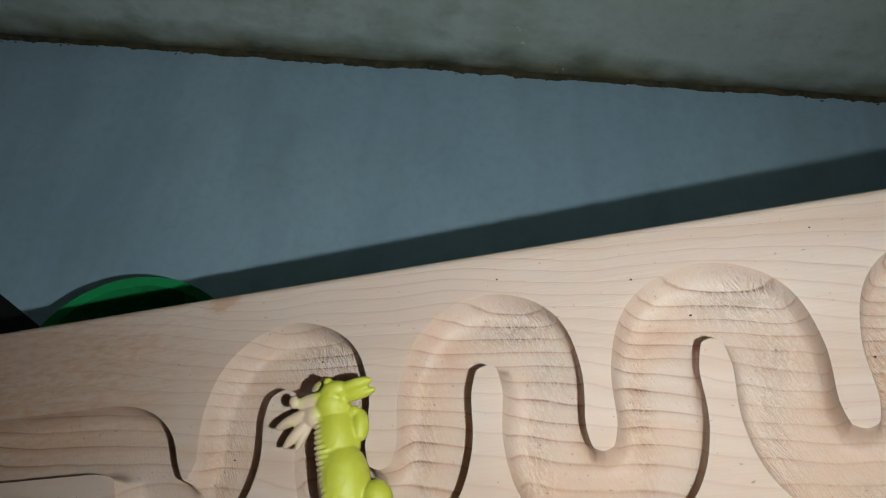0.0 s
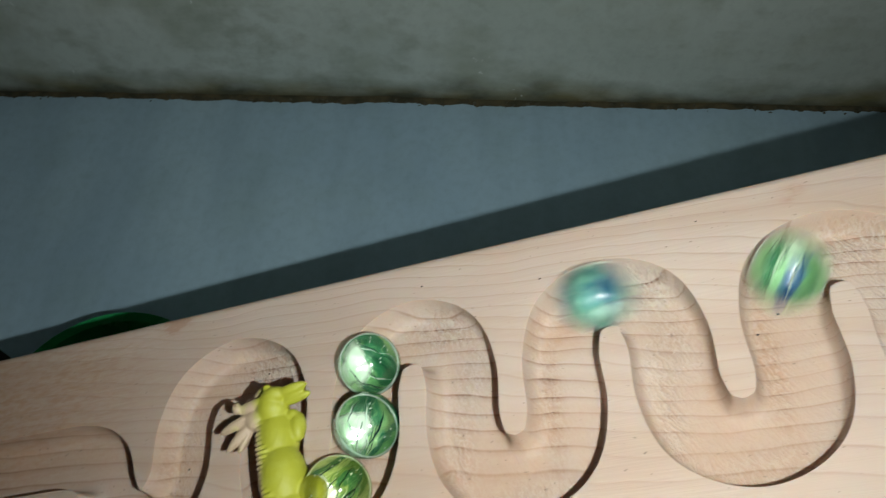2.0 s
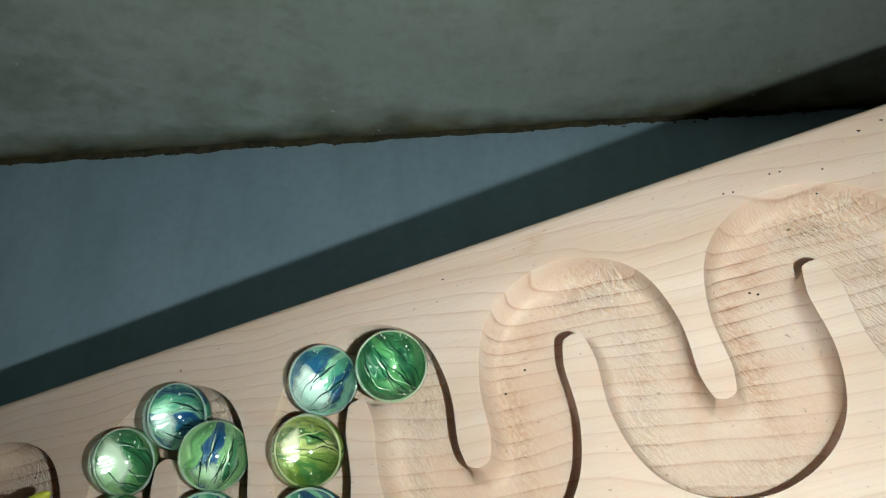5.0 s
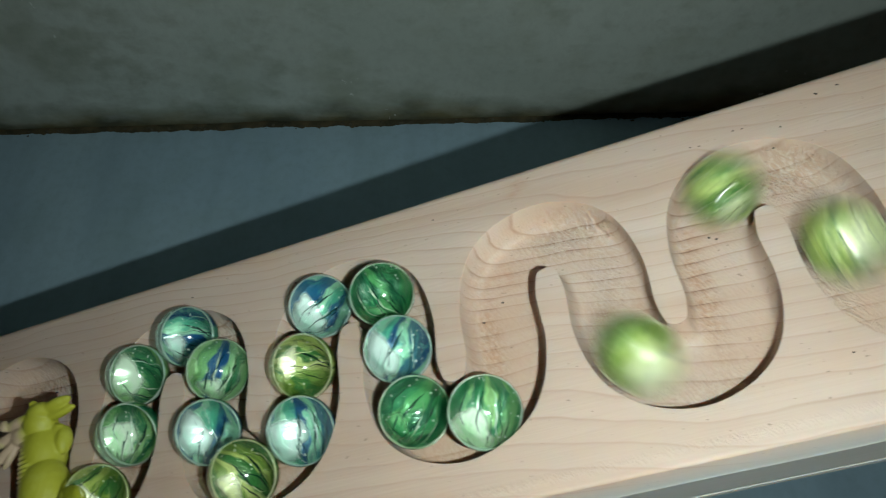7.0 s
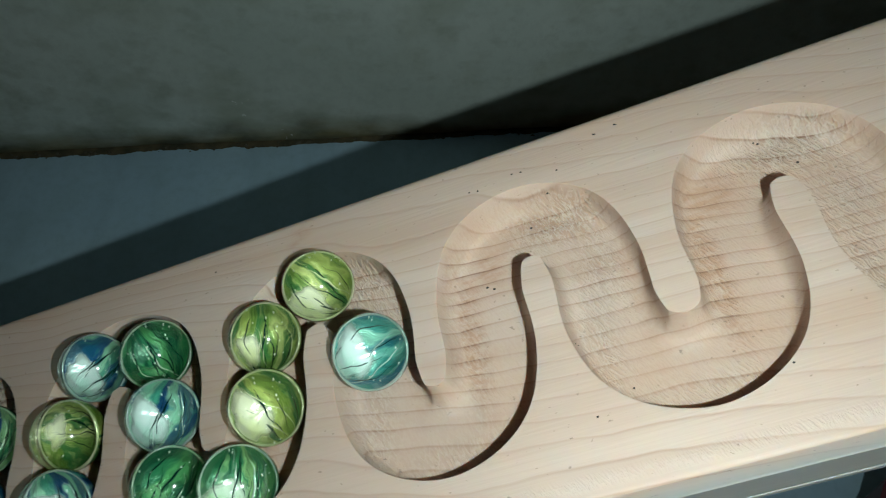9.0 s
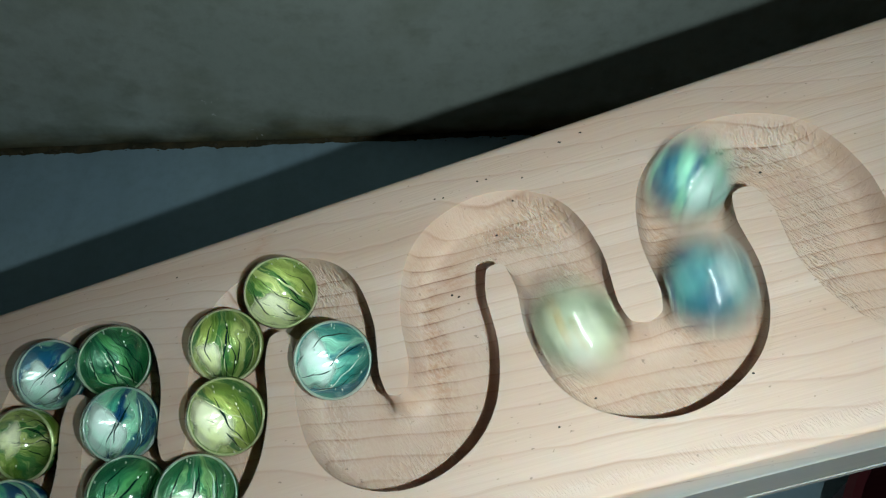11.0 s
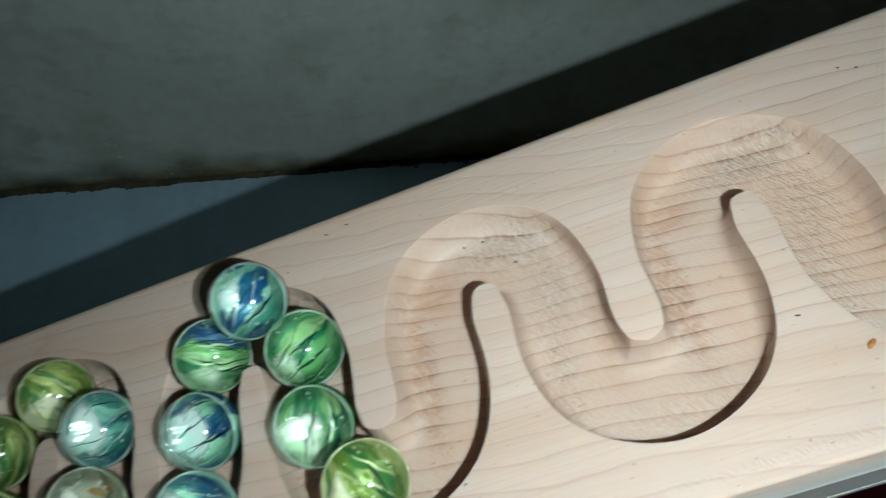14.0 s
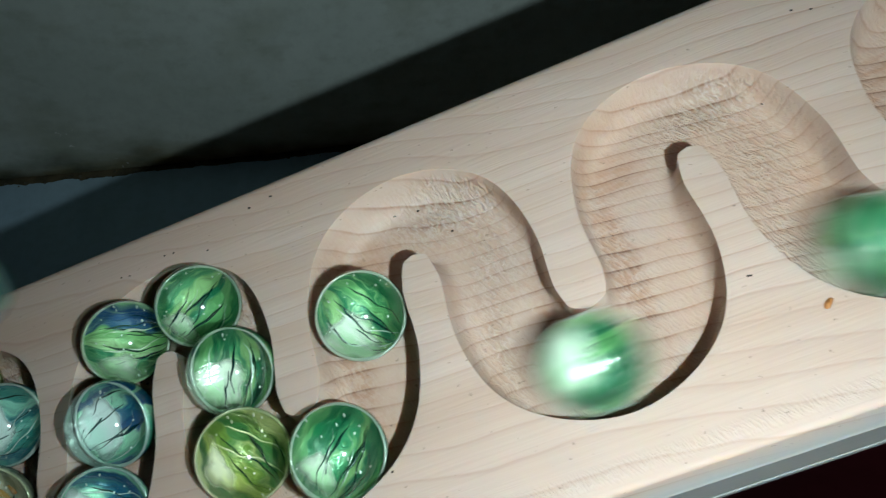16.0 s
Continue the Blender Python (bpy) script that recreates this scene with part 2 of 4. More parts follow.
def banded(name, colours):
    """Coloured glass in bands that run together at two poles on the object's x axis, streaked along their length."""
    n = Nodes(name)
    n.tree.nodes.remove(n.bsdf)
    x = n.add("ShaderNodeSeparateXYZ")
    n.put(x.inputs[0], n.coords((1 / 0.0079, 1 / 0.0079, 1 / 0.0079)))
    luck = n.add("ShaderNodeObjectInfo").outputs["Random"]
    u, v = x.outputs[0], x.outputs[1]
    q = n.math("DIVIDE", v, n.math("SQRT", n.math("SUBTRACT", 1.04, n.math("MULTIPLY", u, u))))
    at = n.add("ShaderNodeCombineXYZ")
    n.put(at.inputs[0], n.math("MULTIPLY", u, 0.9))
    n.put(at.inputs[1], n.math("MULTIPLY", q, 1.2))
    n.put(at.inputs[2], n.math("MULTIPLY", luck, 37.0))
    q = n.math("ADD", q, n.math("MULTIPLY", n.math("SUBTRACT", n.noise(at.outputs[0], 1.3, 2.0), 0.5), 1.1))
    q = n.math("ADD", q, n.math("MULTIPLY", u, 0.16))
    where = n.math("FRACT", n.math("ADD", n.math("MULTIPLY", q, 0.52), n.math("MULTIPLY", luck, 3.0)))
    stops = []
    for k, c in enumerate(colours):
        p = k / len(colours)
        stops += [(p + 0.02, c), (p + 0.8 / len(colours), c)]
    stops.append((1.0, colours[0]))
    col = n.ramp(where, stops)
    fine = n.add("ShaderNodeCombineXYZ")
    n.put(fine.inputs[0], n.math("MULTIPLY", u, 1.4))
    n.put(fine.inputs[1], n.math("MULTIPLY", q, 9.0))
    n.put(fine.inputs[2], n.math("MULTIPLY", luck, 91.0))
    streak = n.noise(fine.outputs[0], 1.0, 4.0, 0.6)
    col = n.mix(n.grey(streak, 0.54, 0.74, 0.0, 0.6), col, tuple(0.22 * c for c in colours[2]))
    col = n.mix(n.grey(streak, 0.28, 0.46, 0.55, 0.0), col, tuple(min(1.0, 1.5 * c) for c in colours[3]))
    ripple = n.add("ShaderNodeBump")
    ripple.inputs["Strength"].default_value, ripple.inputs["Distance"].default_value = 0.6, 0.0010
    n.put(ripple.inputs["Height"], streak)
    front, back, both = n.add("ShaderNodeBsdfDiffuse"), n.add("ShaderNodeBsdfTranslucent"), n.add("ShaderNodeMixShader")
    for b in (front, back):
        n.put(b.inputs[0], col)
    n.put(front.inputs["Normal"], ripple.outputs[0])
    both.inputs[0].default_value = 0.12
    n.put(both.inputs[1], front.outputs[0])
    n.put(both.inputs[2], back.outputs[0])
    shine, full = n.add("ShaderNodeBsdfGlossy"), n.add("ShaderNodeMixShader")
    n.put(shine.inputs["Color"], n.mix(0.35, col, (0.85, 1.0, 0.9)))
    shine.inputs["Roughness"].default_value = 0.30
    n.put(shine.inputs["Normal"], ripple.outputs[0])
    full.inputs[0].default_value = 0.16
    n.put(full.inputs[1], both.outputs[0])
    n.put(full.inputs[2], shine.outputs[0])
    n.put(n.out.inputs[0], full.outputs[0])
    return n.mat


def lamp_lens():
    n = Nodes("torch_light")
    n.put(n.bsdf.inputs["Emission Color"], (0.895, 0.965, 0.96, 1))
    n.bsdf.inputs["Emission Strength"].default_value = TORCH_GLOW
    return n.done((0.9, 0.9, 0.8), 0.3)


WOOD = wood()
FLOOR_PAINT = concrete("floor_paint", (0.36, 0.515, 0.64), (0.45, 0.61, 0.70), (0.35, 0.49, 0.54), rough=0.6)
WALL_RENDER = concrete("wall_render", (0.46, 0.53, 0.485), (0.61, 0.67, 0.625), (0.37, 0.41, 0.33), (0.075, 0.078, 0.042), 0.85)
DIRT = plain("joint_dirt", (0.05, 0.05, 0.03), 0.95, (0.15, 0.12, 0.065), 90.0)


def lime():
    n = Nodes("lime_rubber")
    x = n.add("ShaderNodeSeparateXYZ")
    n.put(x.inputs[0], n.coords())
    f = n.noise(n.coords(), 260.0, 3.0)
    side = n.math("ADD", x.outputs[0], n.math("MULTIPLY", n.math("SUBTRACT", f, 0.5), 0.0012))
    col = n.mix(n.grey(side, -0.0034, -0.0012, 1.0, 0.0), (0.37, 0.37, 0.03), (0.44, 0.32, 0.22))
    col = n.mix(n.grey(f, 0.5, 0.75, 0.0, 0.4), col, (0.52, 0.55, 0.12))
    n.bump(f, 0.15, 0.0004)
    return n.done(col, 0.55)


LIME = lime()
GREEN = plain("green_plastic", (0.02, 0.32, 0.1), 0.25, (0.02, 0.26, 0.08), 30.0)
CRUMB = plain("mortar_crumb", (0.13, 0.12, 0.085), 0.9, (0.05, 0.045, 0.025), 120.0)
SPECK = plain("pitch_speck", (0.02, 0.013, 0.01), 0.6)
SPLINTER = plain("wood_splinter", (0.62, 0.53, 0.44), 0.8, (0.40, 0.28, 0.20), 500.0)
RESIN = plain("orange_resin", (0.42, 0.17, 0.04), 0.4)
BLACK = plain("black_plastic", (0.012, 0.013, 0.014), 0.4)
MAROON = plain("dark_red_plastic", (0.085, 0.010, 0.016), 0.5, (0.065, 0.008, 0.012))


# ---- builders ----
def part(name, bm, material, parent=None, label="", smooth=True):
    mesh = bpy.data.meshes.new(name)
    bm.normal_update()
    bm.to_mesh(mesh)
    bm.free()
    mesh.materials.append(material)
    if smooth:
        mesh.shade_smooth()
        mesh.set_sharp_from_angle(angle=radians(38))
    ob = new(name, mesh)
    if parent is not None:
        ob.parent = parent
    if label:
        ob["label"] = label
    return ob


def sheet(name, verts, faces, material, parent=None, angle=38):
    mesh = bpy.data.meshes.new(name)
    mesh.from_pydata(verts, [], faces)
    mesh.materials.append(material)
    mesh.shade_smooth()
    mesh.set_sharp_from_angle(angle=radians(angle))
    ob = new(name, mesh)
    if parent is not None:
        ob.parent = parent
    return ob


def lathe(profile, steps=48):
    """A bmesh turned from (radius, z) pairs."""
    bm = bmesh.new()
    rings = []
    for r, z in profile:
        rings.append([bm.verts.new((r * math.cos(2 * math.pi * k / steps), r * math.sin(2 * math.pi * k / steps), z)) for k in range(steps)])
    for a, b in zip(rings, rings[1:]):
        for k in range(steps):
            bm.faces.new((a[k], a[(k + 1) % steps], b[(k + 1) % steps], b[k]))
    return bm


def block(bm, size, at, bevel=0.0):
    made = bmesh.ops.create_cube(bm, size=1.0, matrix=Matrix.Translation(at) @ Matrix.Diagonal((*size, 1)))["verts"]
    if bevel:
        edges = {e for v in made for e in v.link_edges}
        bmesh.ops.bevel(bm, geom=list(edges), offset=bevel, segments=2, affect="EDGES")
    return bm


# ---- the groove: a line that winds up the board ----
ARCHES = [(-5.0, -4.22, -0.36), (-3.5, -2.79, -0.36), (-2.1, -1.41, -0.36), (-0.71, -0.02, -0.36), (0.66, 1.34, -0.36), (2.07, 2.77, -0.36), (3.51, 4.20, -0.36)]
for k in range(7):
    ARCHES.append((ARCHES[-1][0] + 1.42, ARCHES[-1][1] + 1.42, -0.36))
LOW_TURN = -1.49


def groove_line(steps=16):
    pts = [(-20.94850, -0.88), (-9.0, -0.85), (-7.5, -0.84), (-6.5, -0.835), (-5.98, -0.85), (-5.73, -0.97), (-5.62, -1.20), (-5.5, -1.38), (-5.31, -1.45), (-5.12, -1.36)]
    for i, (l, r, ty) in enumerate(ARCHES):
        m, h = (l + r) / 2, (r - l) / 2
        pts += [(l, -1.12), (l, -0.75), (m - 0.72 * h, ty - 0.31 * h), (m, ty), (m + 0.72 * h, ty - 0.31 * h), (r, -0.75), (r, -1.12)]
        if i + 1 < len(ARCHES):
            n = ARCHES[i + 1][0]
            mm, hh = (r + n) / 2, (n - r) / 2
            pts += [(mm - 0.72 * hh, LOW_TURN + 0.31 * hh), (mm, LOW_TURN), (mm + 0.72 * hh, LOW_TURN + 0.31 * hh)]
    p = np.array(pts) * S
    out = []
    for i in range(len(p) - 1):
        a, b, c, d = p[max(i - 1, 0)], p[i], p[i + 1], p[min(i + 2, len(p) - 1)]
        for u in np.arange(steps) / steps:
            out.append(0.5 * (2 * b + (c - a) * u + (2 * a - 5 * b + 4 * c - d) * u * u + (3 * b - a - 3 * c + d) * u ** 3))
    out.append(p[-1])
    return np.array(out)


LINE = groove_line()
ALONG = np.concatenate([[0], np.cumsum(np.linalg.norm(np.diff(LINE, axis=0), axis=1))])


def on_line(s):
    return np.array([np.interp(s, ALONG, LINE[:, 0]), np.interp(s, ALONG, LINE[:, 1])])


def build_board():
    step = 0.0005
    x0, x1 = -0.675, (ARCHES[-1][1] + 1.2) * S
    fine0, fine1 = -8.4 * S, 6.0 * S
    xs = np.concatenate([np.arange(x0, fine0, 0.003), np.arange(fine0, fine1, step), np.arange(fine1, x1, 0.0025), [x1]])
    ys = np.linspace(LOW_EDGE + 0.003, TOP_EDGE - 0.002, 156)
    X, Y = np.meshgrid(xs, ys, indexing="ij")
    Z = np.zeros_like(X)
    CUT = np.zeros_like(X)
    dense = np.stack([np.interp(np.arange(0, ALONG[-1], 0.0006), ALONG, LINE[:, k]) for k in (0, 1)], 1)
    for i in range(len(xs)):
        near = dense[np.abs(dense[:, 0] - xs[i]) < HALF * 1.6]
        if not len(near):
            continue
        q = np.stack([X[i], Y[i]], 1)
        gap = q[:, None, :] - near[None, :, :]
        d2 = (gap ** 2).sum(2)
        k = d2.argmin(1)
        d = np.sqrt(d2[np.arange(len(k)), k])
        way = gap[np.arange(len(k)), k] / np.maximum(d, 1e-9)[:, None]
        snap = np.abs(d - HALF) <= step * 0.75
        X[i] += np.where(snap, way[:, 0] * (HALF - d), 0)
        Y[i] += np.where(snap, way[:, 1] * (HALF - d), 0)
        lip = (d > HALF - step * 1.8) & (d < HALF) & ~snap
        X[i] += np.where(lip, way[:, 0] * (HALF - step * 0.5 - d), 0)
        Y[i] += np.where(lip, way[:, 1] * (HALF - step * 0.5 - d), 0)
        d = np.where(lip, HALF - step * 0.5, d)
        inside = (d < HALF) & ~snap
        u = np.clip(d / HALF, 0, 1)
        Z[i] = np.where(inside, -DEPTH * (1 - u ** 8.0) ** 0.52, 0.0)
        CUT[i] = np.where(inside, 1.0, 0.0)

    def floor_z(x, y):
        d = float(np.sqrt(((dense - (x, y)) ** 2).sum(1).min()))
        return -DEPTH * (1 - (d / HALF) ** 8.0) ** 0.52 if d < HALF else 0.0

    # rounded long edges, sides and underside close the section
    fx = np.array([noise.noise((x * 9.0, 3.1, 0.0)) for x in xs])
    after = [(TOP_EDGE - 0.003, -THICK), (LOW_EDGE + 0.003, -THICK)]
    lo_side = [(LOW_EDGE + 0.0015, -THICK + 0.001), (LOW_EDGE + 0.0001, -THICK + 0.0015), (LOW_EDGE + 0.0001, -THICK + 0.0030), (LOW_EDGE + 0.0006, -THICK + 0.0033), (LOW_EDGE + 0.0002, -THICK + 0.0037), (LOW_EDGE + 0.0001, -0.0100), (LOW_EDGE, -0.0092), (LOW_EDGE + 0.0004, -0.0086),
               (LOW_EDGE + 0.0004, -0.0006), (LOW_EDGE + 0.0006, -0.0002), (LOW_EDGE + 0.0010, 0.0), (LOW_EDGE + 0.0015, 0.0)]
    hi_side = [(TOP_EDGE - 0.0010, -0.0003), (TOP_EDGE - 0.0003, -0.0010), (TOP_EDGE, -0.0022), (TOP_EDGE, -THICK + 0.003), (TOP_EDGE - 0.001, -THICK + 0.001)]
    ring = [(y, z, None) for y, z in [after[1]] + lo_side] + [(None, None, j) for j in range(len(ys))] + [(y, z, None) for y, z in hi_side + [after[0]]]
    verts, cut, fray, paint = [], [], [], []
    for i in range(len(xs)):
        for y, z, j in ring:
            if j is None:
                low = y < LOW_EDGE + 0.0012
                drop = 0.0022 * fx[i] + 0.0008 * noise.noise((xs[i] * 40, 5.5, 0.0)) if low and -0.0101 < z < -0.0079 else 0.0
                verts.append((xs[i], y, z + drop))
                cut.append(0.0)
                fray.append(0.0)
                paint.append(1.0 if y < LOW_EDGE + 0.0016 and z < -0.0085 else 0.0)
            else:
                verts.append((X[i, j], Y[i, j], Z[i, j]))
                cut.append(CUT[i, j])
                away = (Y[i, j] - LOW_EDGE - 0.0034 - 0.0010 * fx[i]) / 0.0014
                fray.append(math.exp(-away * away))
                paint.append(0.0)
    v = np.array(verts)
    stain, torn = np.zeros(len(v)), np.zeros(len(v))

    def patch(x, y, rx, ry):
        return np.exp(-(((v[:, 0] - x * S) / (rx * S)) ** 2 + ((v[:, 1] - y * S) / (ry * S)) ** 2))

    for i, (l, r, ty) in enumerate(ARCHES[:9]):
        m = (l + r) / 2
        stain += patch(l + 0.03, ty - 0.10, 0.16, 0.14) * np.array(cut) * (0.35 + 0.12 * min(i, 5))
        stain += patch(l - 0.12, ty - 0.55, 0.07, 0.4) * np.array(cut) * 0.2 * min(i, 5)
        stain += patch((r + l) / 2 - 0.71, LOW_TURN + 0.42, 0.14, 0.12) * np.array(cut) * 0.5
        torn += patch(m + 0.18, ty + 0.07, 0.26, 0.13) + 0.45 * patch(r + 0.02, ty - 0.30, 0.14, 0.25) + 0.35 * patch(l - 0.14, ty - 0.6, 0.08, 0.4) + 0.45 * patch(r - 0.10, ty - 0.8, 0.09, 0.35)
        torn += 0.30 * patch(m + 0.71, LOW_TURN - 0.08, 0.30, 0.09)
        stain += (patch(l - 0.16, ty - 0.55, 0.06, 0.38) + 0.8 * patch(r + 0.17, ty - 0.62, 0.05, 0.34)) * np.array(cut) * (0.25 + 0.07 * min(i, 6))
    # small marks, then three broad patches that brown the board's left end
    for x, y, size, much in ((-0.43, 0.106, 0.05, 0.8), (-5.249, 0.181, 0.08, 2.4), (-0.49, 0.04, 0.03, 0.6), (-6.0, -0.15, 0.55, 0.42), (-7.0, -0.35, 0.7, 0.6), (-8.3, -0.4, 0.9, 0.7)):
        stain += patch(x, y, size * 1.4, size) * much
    torn += 0.30 * np.array(fray)
    n = len(ring)
    faces = []
    for i in range(len(xs) - 1):
        for k in range(n):
            a, b = i * n + k, i * n + (k + 1) % n
            faces.append((a, a + n, b + n, b))
    faces.append(tuple(range(n)))
    faces.append(tuple((len(xs) - 1) * n + k for k in reversed(range(n))))
    ob = sheet("marble_run_board", verts, faces, WOOD)
    ob.data.attributes.new("cut", "FLOAT", "POINT").data.foreach_set("value", cut)
    ob.data.attributes.new("stain", "FLOAT", "POINT").data.foreach_set("value", stain)
    ob.data.attributes.new("fray", "FLOAT", "POINT").data.foreach_set("value", fray)
    ob.data.attributes.new("paint", "FLOAT", "POINT").data.foreach_set("value", paint)
    ob.data.attributes.new("torn", "FLOAT", "POINT").data.foreach_set("value", torn)
    ob.matrix_world = BOARD
    # pitch specks and a crumb of orange on the face
    for x, y, size in ((-2.169, -0.149, 0.30), (-3.056, 0.002, 0.26), (0.737, -0.025, 0.25), (1.201, -0.223, 0.25), (1.022, 0.005, 0.25), (1.576, 0.093, 0.28),
                       (1.714, 0.114, 0.26), (2.379, -0.348, 0.24), (3.822, -1.356, 0.22), (4.721, -0.111, 0.3), (4.64, -0.07, 0.26), (1.293, -0.078, 0.24), (-1.07, 0.03, 0.24), (0.792, -0.035, 0.24), (1.079, -0.002, 0.24), (3.811, -1.353, 0.24), (1.332, -1.551, 0.24), (1.12, -1.644, 0.24), (2.078, -1.641, 0.24), (1.569, 0.098, 0.24), (1.707, 0.117, 0.24)):
        bm = bmesh.new()
        bmesh.ops.create_uvsphere(bm, u_segments=8, v_segments=6, radius=0.001, matrix=Matrix.Translation((x * S, y * S, 0.0)) @ Matrix.Diagonal((size, size * 0.8, 0.12, 1)))
        part("speck", bm, SPECK, ob)
    for x, y in ((2.616, -0.399), (4.338, -0.41), (-0.724, -0.635), (-0.874, -0.752), (0.717, -0.604), (-4.468, -0.328), (-1.842, -0.338), (-5.103, -1.005), (2.465, -0.19), (1.032, -0.257), (0.677, -0.58), (1.11, -1.157), (1.101, -1.158)):
        bm = bmesh.new()
        bmesh.ops.create_uvsphere(bm, u_segments=8, v_segments=6, radius=0.001, matrix=Matrix.Translation((x * S, y * S, floor_z(x * S, y * S))) @ Matrix.Diagonal((0.32, 0.26, 0.16, 1)))
        part("speck", bm, SPECK, ob)
    # splinters that the cutter lifted at the crown of each arch and on its falling side
    rng = random.Random(11)
    for i, (l, r, ty) in enumerate(ARCHES[1:9]):
        verts, faces = [], []
        for _ in range(150):
            if rng.random() < 0.55:
                x, y = rng.gauss((l + r) / 2 + 0.17, 0.13) * S, rng.gauss(ty + 0.08, 0.06) * S
            else:
                x, y = rng.gauss(r - 0.02, 0.09) * S, rng.gauss(ty - 0.36, 0.22) * S
            z = floor_z(x, y)
            if z > -0.002:
                continue
            way, length, wide = rng.gauss(0.9, 0.35), rng.uniform(0.0005, 0.0014), rng.uniform(0.00005, 0.00011)
            a = Vector((math.cos(way), math.sin(way), 0.0))
            b = Vector((-a.y, a.x, 0.0))
            base = Vector((x, y, z - 0.00008))
            tip = base + a * length + Vector((0, 0, rng.uniform(0.0001, 0.00045)))
            k = len(verts)
            verts += [tuple(base + b * wide), tuple(base - b * wide), tuple(base + Vector((0, 0, 2.2 * wide))), tuple(tip)]
            faces += [(k, k + 1, k + 3), (k + 1, k + 2, k + 3), (k + 2, k, k + 3), (k, k + 2, k + 1)]
        tagged(sheet("torn_wood", verts, faces, SPLINTER, ob), kind="stuff")
    bm = bmesh.new()
    bmesh.ops.create_icosphere(bm, subdivisions=2, radius=0.001, matrix=Matrix.Translation((4.040 * S, -1.589 * S, 0.0002)) @ pose(0, 0, 0, 0, 0, 40) @ Matrix.Diagonal((1.1, 0.45, 0.35, 1)))
    for v in bm.verts:
        v.co += 0.0003 * noise.noise_vector(v.co * 1500)
    part("resin_crumb", bm, RESIN, ob, "orange resin crumb")
    return tagged(ob, "pale planed softwood board with a winding routed groove", "marble run")


# ---- the setting ----
def build_setting():
    xs = np.concatenate([np.linspace(-1.2, -0.7, 60)[:-1], np.linspace(-0.7, 0.5, 3200), np.linspace(0.5, 1.2, 80)[1:]])
    edge = [-0.0012 + 0.0014 * noise.noise((x * 90, 0.3, 0)) + 0.0012 * noise.noise((x * 30, 7.3, 0)) + 0.0007 * noise.noise((x * 420, 2.2, 0))
            - 0.0035 * max(0.0, noise.noise((x * 150, 9.1, 0)) - 0.28) for x in xs]
    ragged = list(zip(xs, edge))
    far = [(-60, -0.002)] + ragged + [(60, -0.002)]
    verts = [(x, y, 0.0) for x, y in far] + [(x, -80.0, 0.0) for x, y in far] + [(x, y - 0.0006, -0.012) for x, y in far]
    n = len(far)
    faces = [(i, i + n, i + n + 1, i + 1) for i in range(n - 1)] + [(i, i + 1, i + 1 + 2 * n, i + 2 * n) for i in range(n - 1)]
    floor = sheet("floor", verts, faces, FLOOR_PAINT, angle=60)
    tagged(floor, "blue-grey painted concrete floor with a ragged edge", "floor", kind="structure")
    bm = bmesh.new()
    block(bm, (8.0, 0.10, 0.01), (0, 0.03, -0.0062))
    tagged(part("joint", bm, DIRT, smooth=False), "dirty dark gap between floor and wall", "joint", kind="structure")
    rng = random.Random(5)
    bm = bmesh.new()
    for _ in range(260):
        x = rng.uniform(-0.75, 0.55)
        m = Matrix.Translation((x, rng.uniform(-0.003, 0.003), -0.0008)) @ pose(0, 0, 0, rng.uniform(0, 360), rng.uniform(0, 360), 0) @ Matrix.Diagonal((rng.uniform(0.6, 2.2), rng.uniform(0.6, 1.6), rng.uniform(0.5, 1.2), 1))
        bmesh.ops.create_icosphere(bm, subdivisions=1, radius=0.001, matrix=m)
    tagged(part("crumbs", bm, CRUMB, smooth=False), "loose crumbs of mortar and moss in the joint", "debris", kind="stuff")
    zs = [0.0, 0.003, 0.008, 0.02, 0.05, 0.1, 0.2, 0.4, 0.8, 1.6, 2.4]
    wx = np.concatenate([np.linspace(-4, -1.2, 15)[:-1], np.linspace(-1.2, 1.2, 700), np.linspace(1.2, 4, 15)[1:]])
    verts = []
    for z in zs:
        for x in wx:
            low = -0.0020 + 0.0024 * noise.noise((x * 22, 1.7, 0)) + 0.001 * noise.noise((x * 80, 4.2, 0))
            yy = 0.004 + 0.002 * noise.noise((x * 6, z * 6, 0.4)) + (0.0012 if z == 0 else 0.0)
            verts.append((x, yy if z < 2 else 0.0, z + (low if z < 0.01 else 0.0)))
    m = len(wx)
    faces = [(j * m + i, j * m + i + 1, (j + 1) * m + i + 1, (j + 1) * m + i) for j in range(len(zs) - 1) for i in range(m - 1)]
    b0 = len(verts)
    verts += [(-4, 0.2, 0.0), (4, 0.2, 0.0), (-4, 0.2, 2.4), (4, 0.2, 2.4)]
    faces += [(b0 + 1, b0, b0 + 2, b0 + 3)]
    faces.append(tuple((len(zs) - 1) * m + i for i in range(m)) + (b0 + 3, b0 + 2))
    wall = sheet("wall_north", verts, faces, WALL_RENDER, angle=60)
    tagged(wall, "grey cement-rendered wall with mossy grime at its foot", "wall", kind="structure")


build_setting()
board = build_board()


# ---- the prop that carries the upper end of the board ----
def build_prop():
    x = (ARCHES[-1][1] - 2.0) * S
    top = BOARD @ Vector((x, -0.031, -THICK))
    bm = bmesh.new()
    h = top.z - 0.012
    block(bm, (0.07, 0.12, h), (0, 0, h / 2), 0.003)
    ob = part("support_block", bm, WOOD)
    ob.matrix_world = pose(top.x, top.y, 0, 0, 0, 6)
    tagged(ob, "upright wooden block that carries the board", "block")


build_prop()


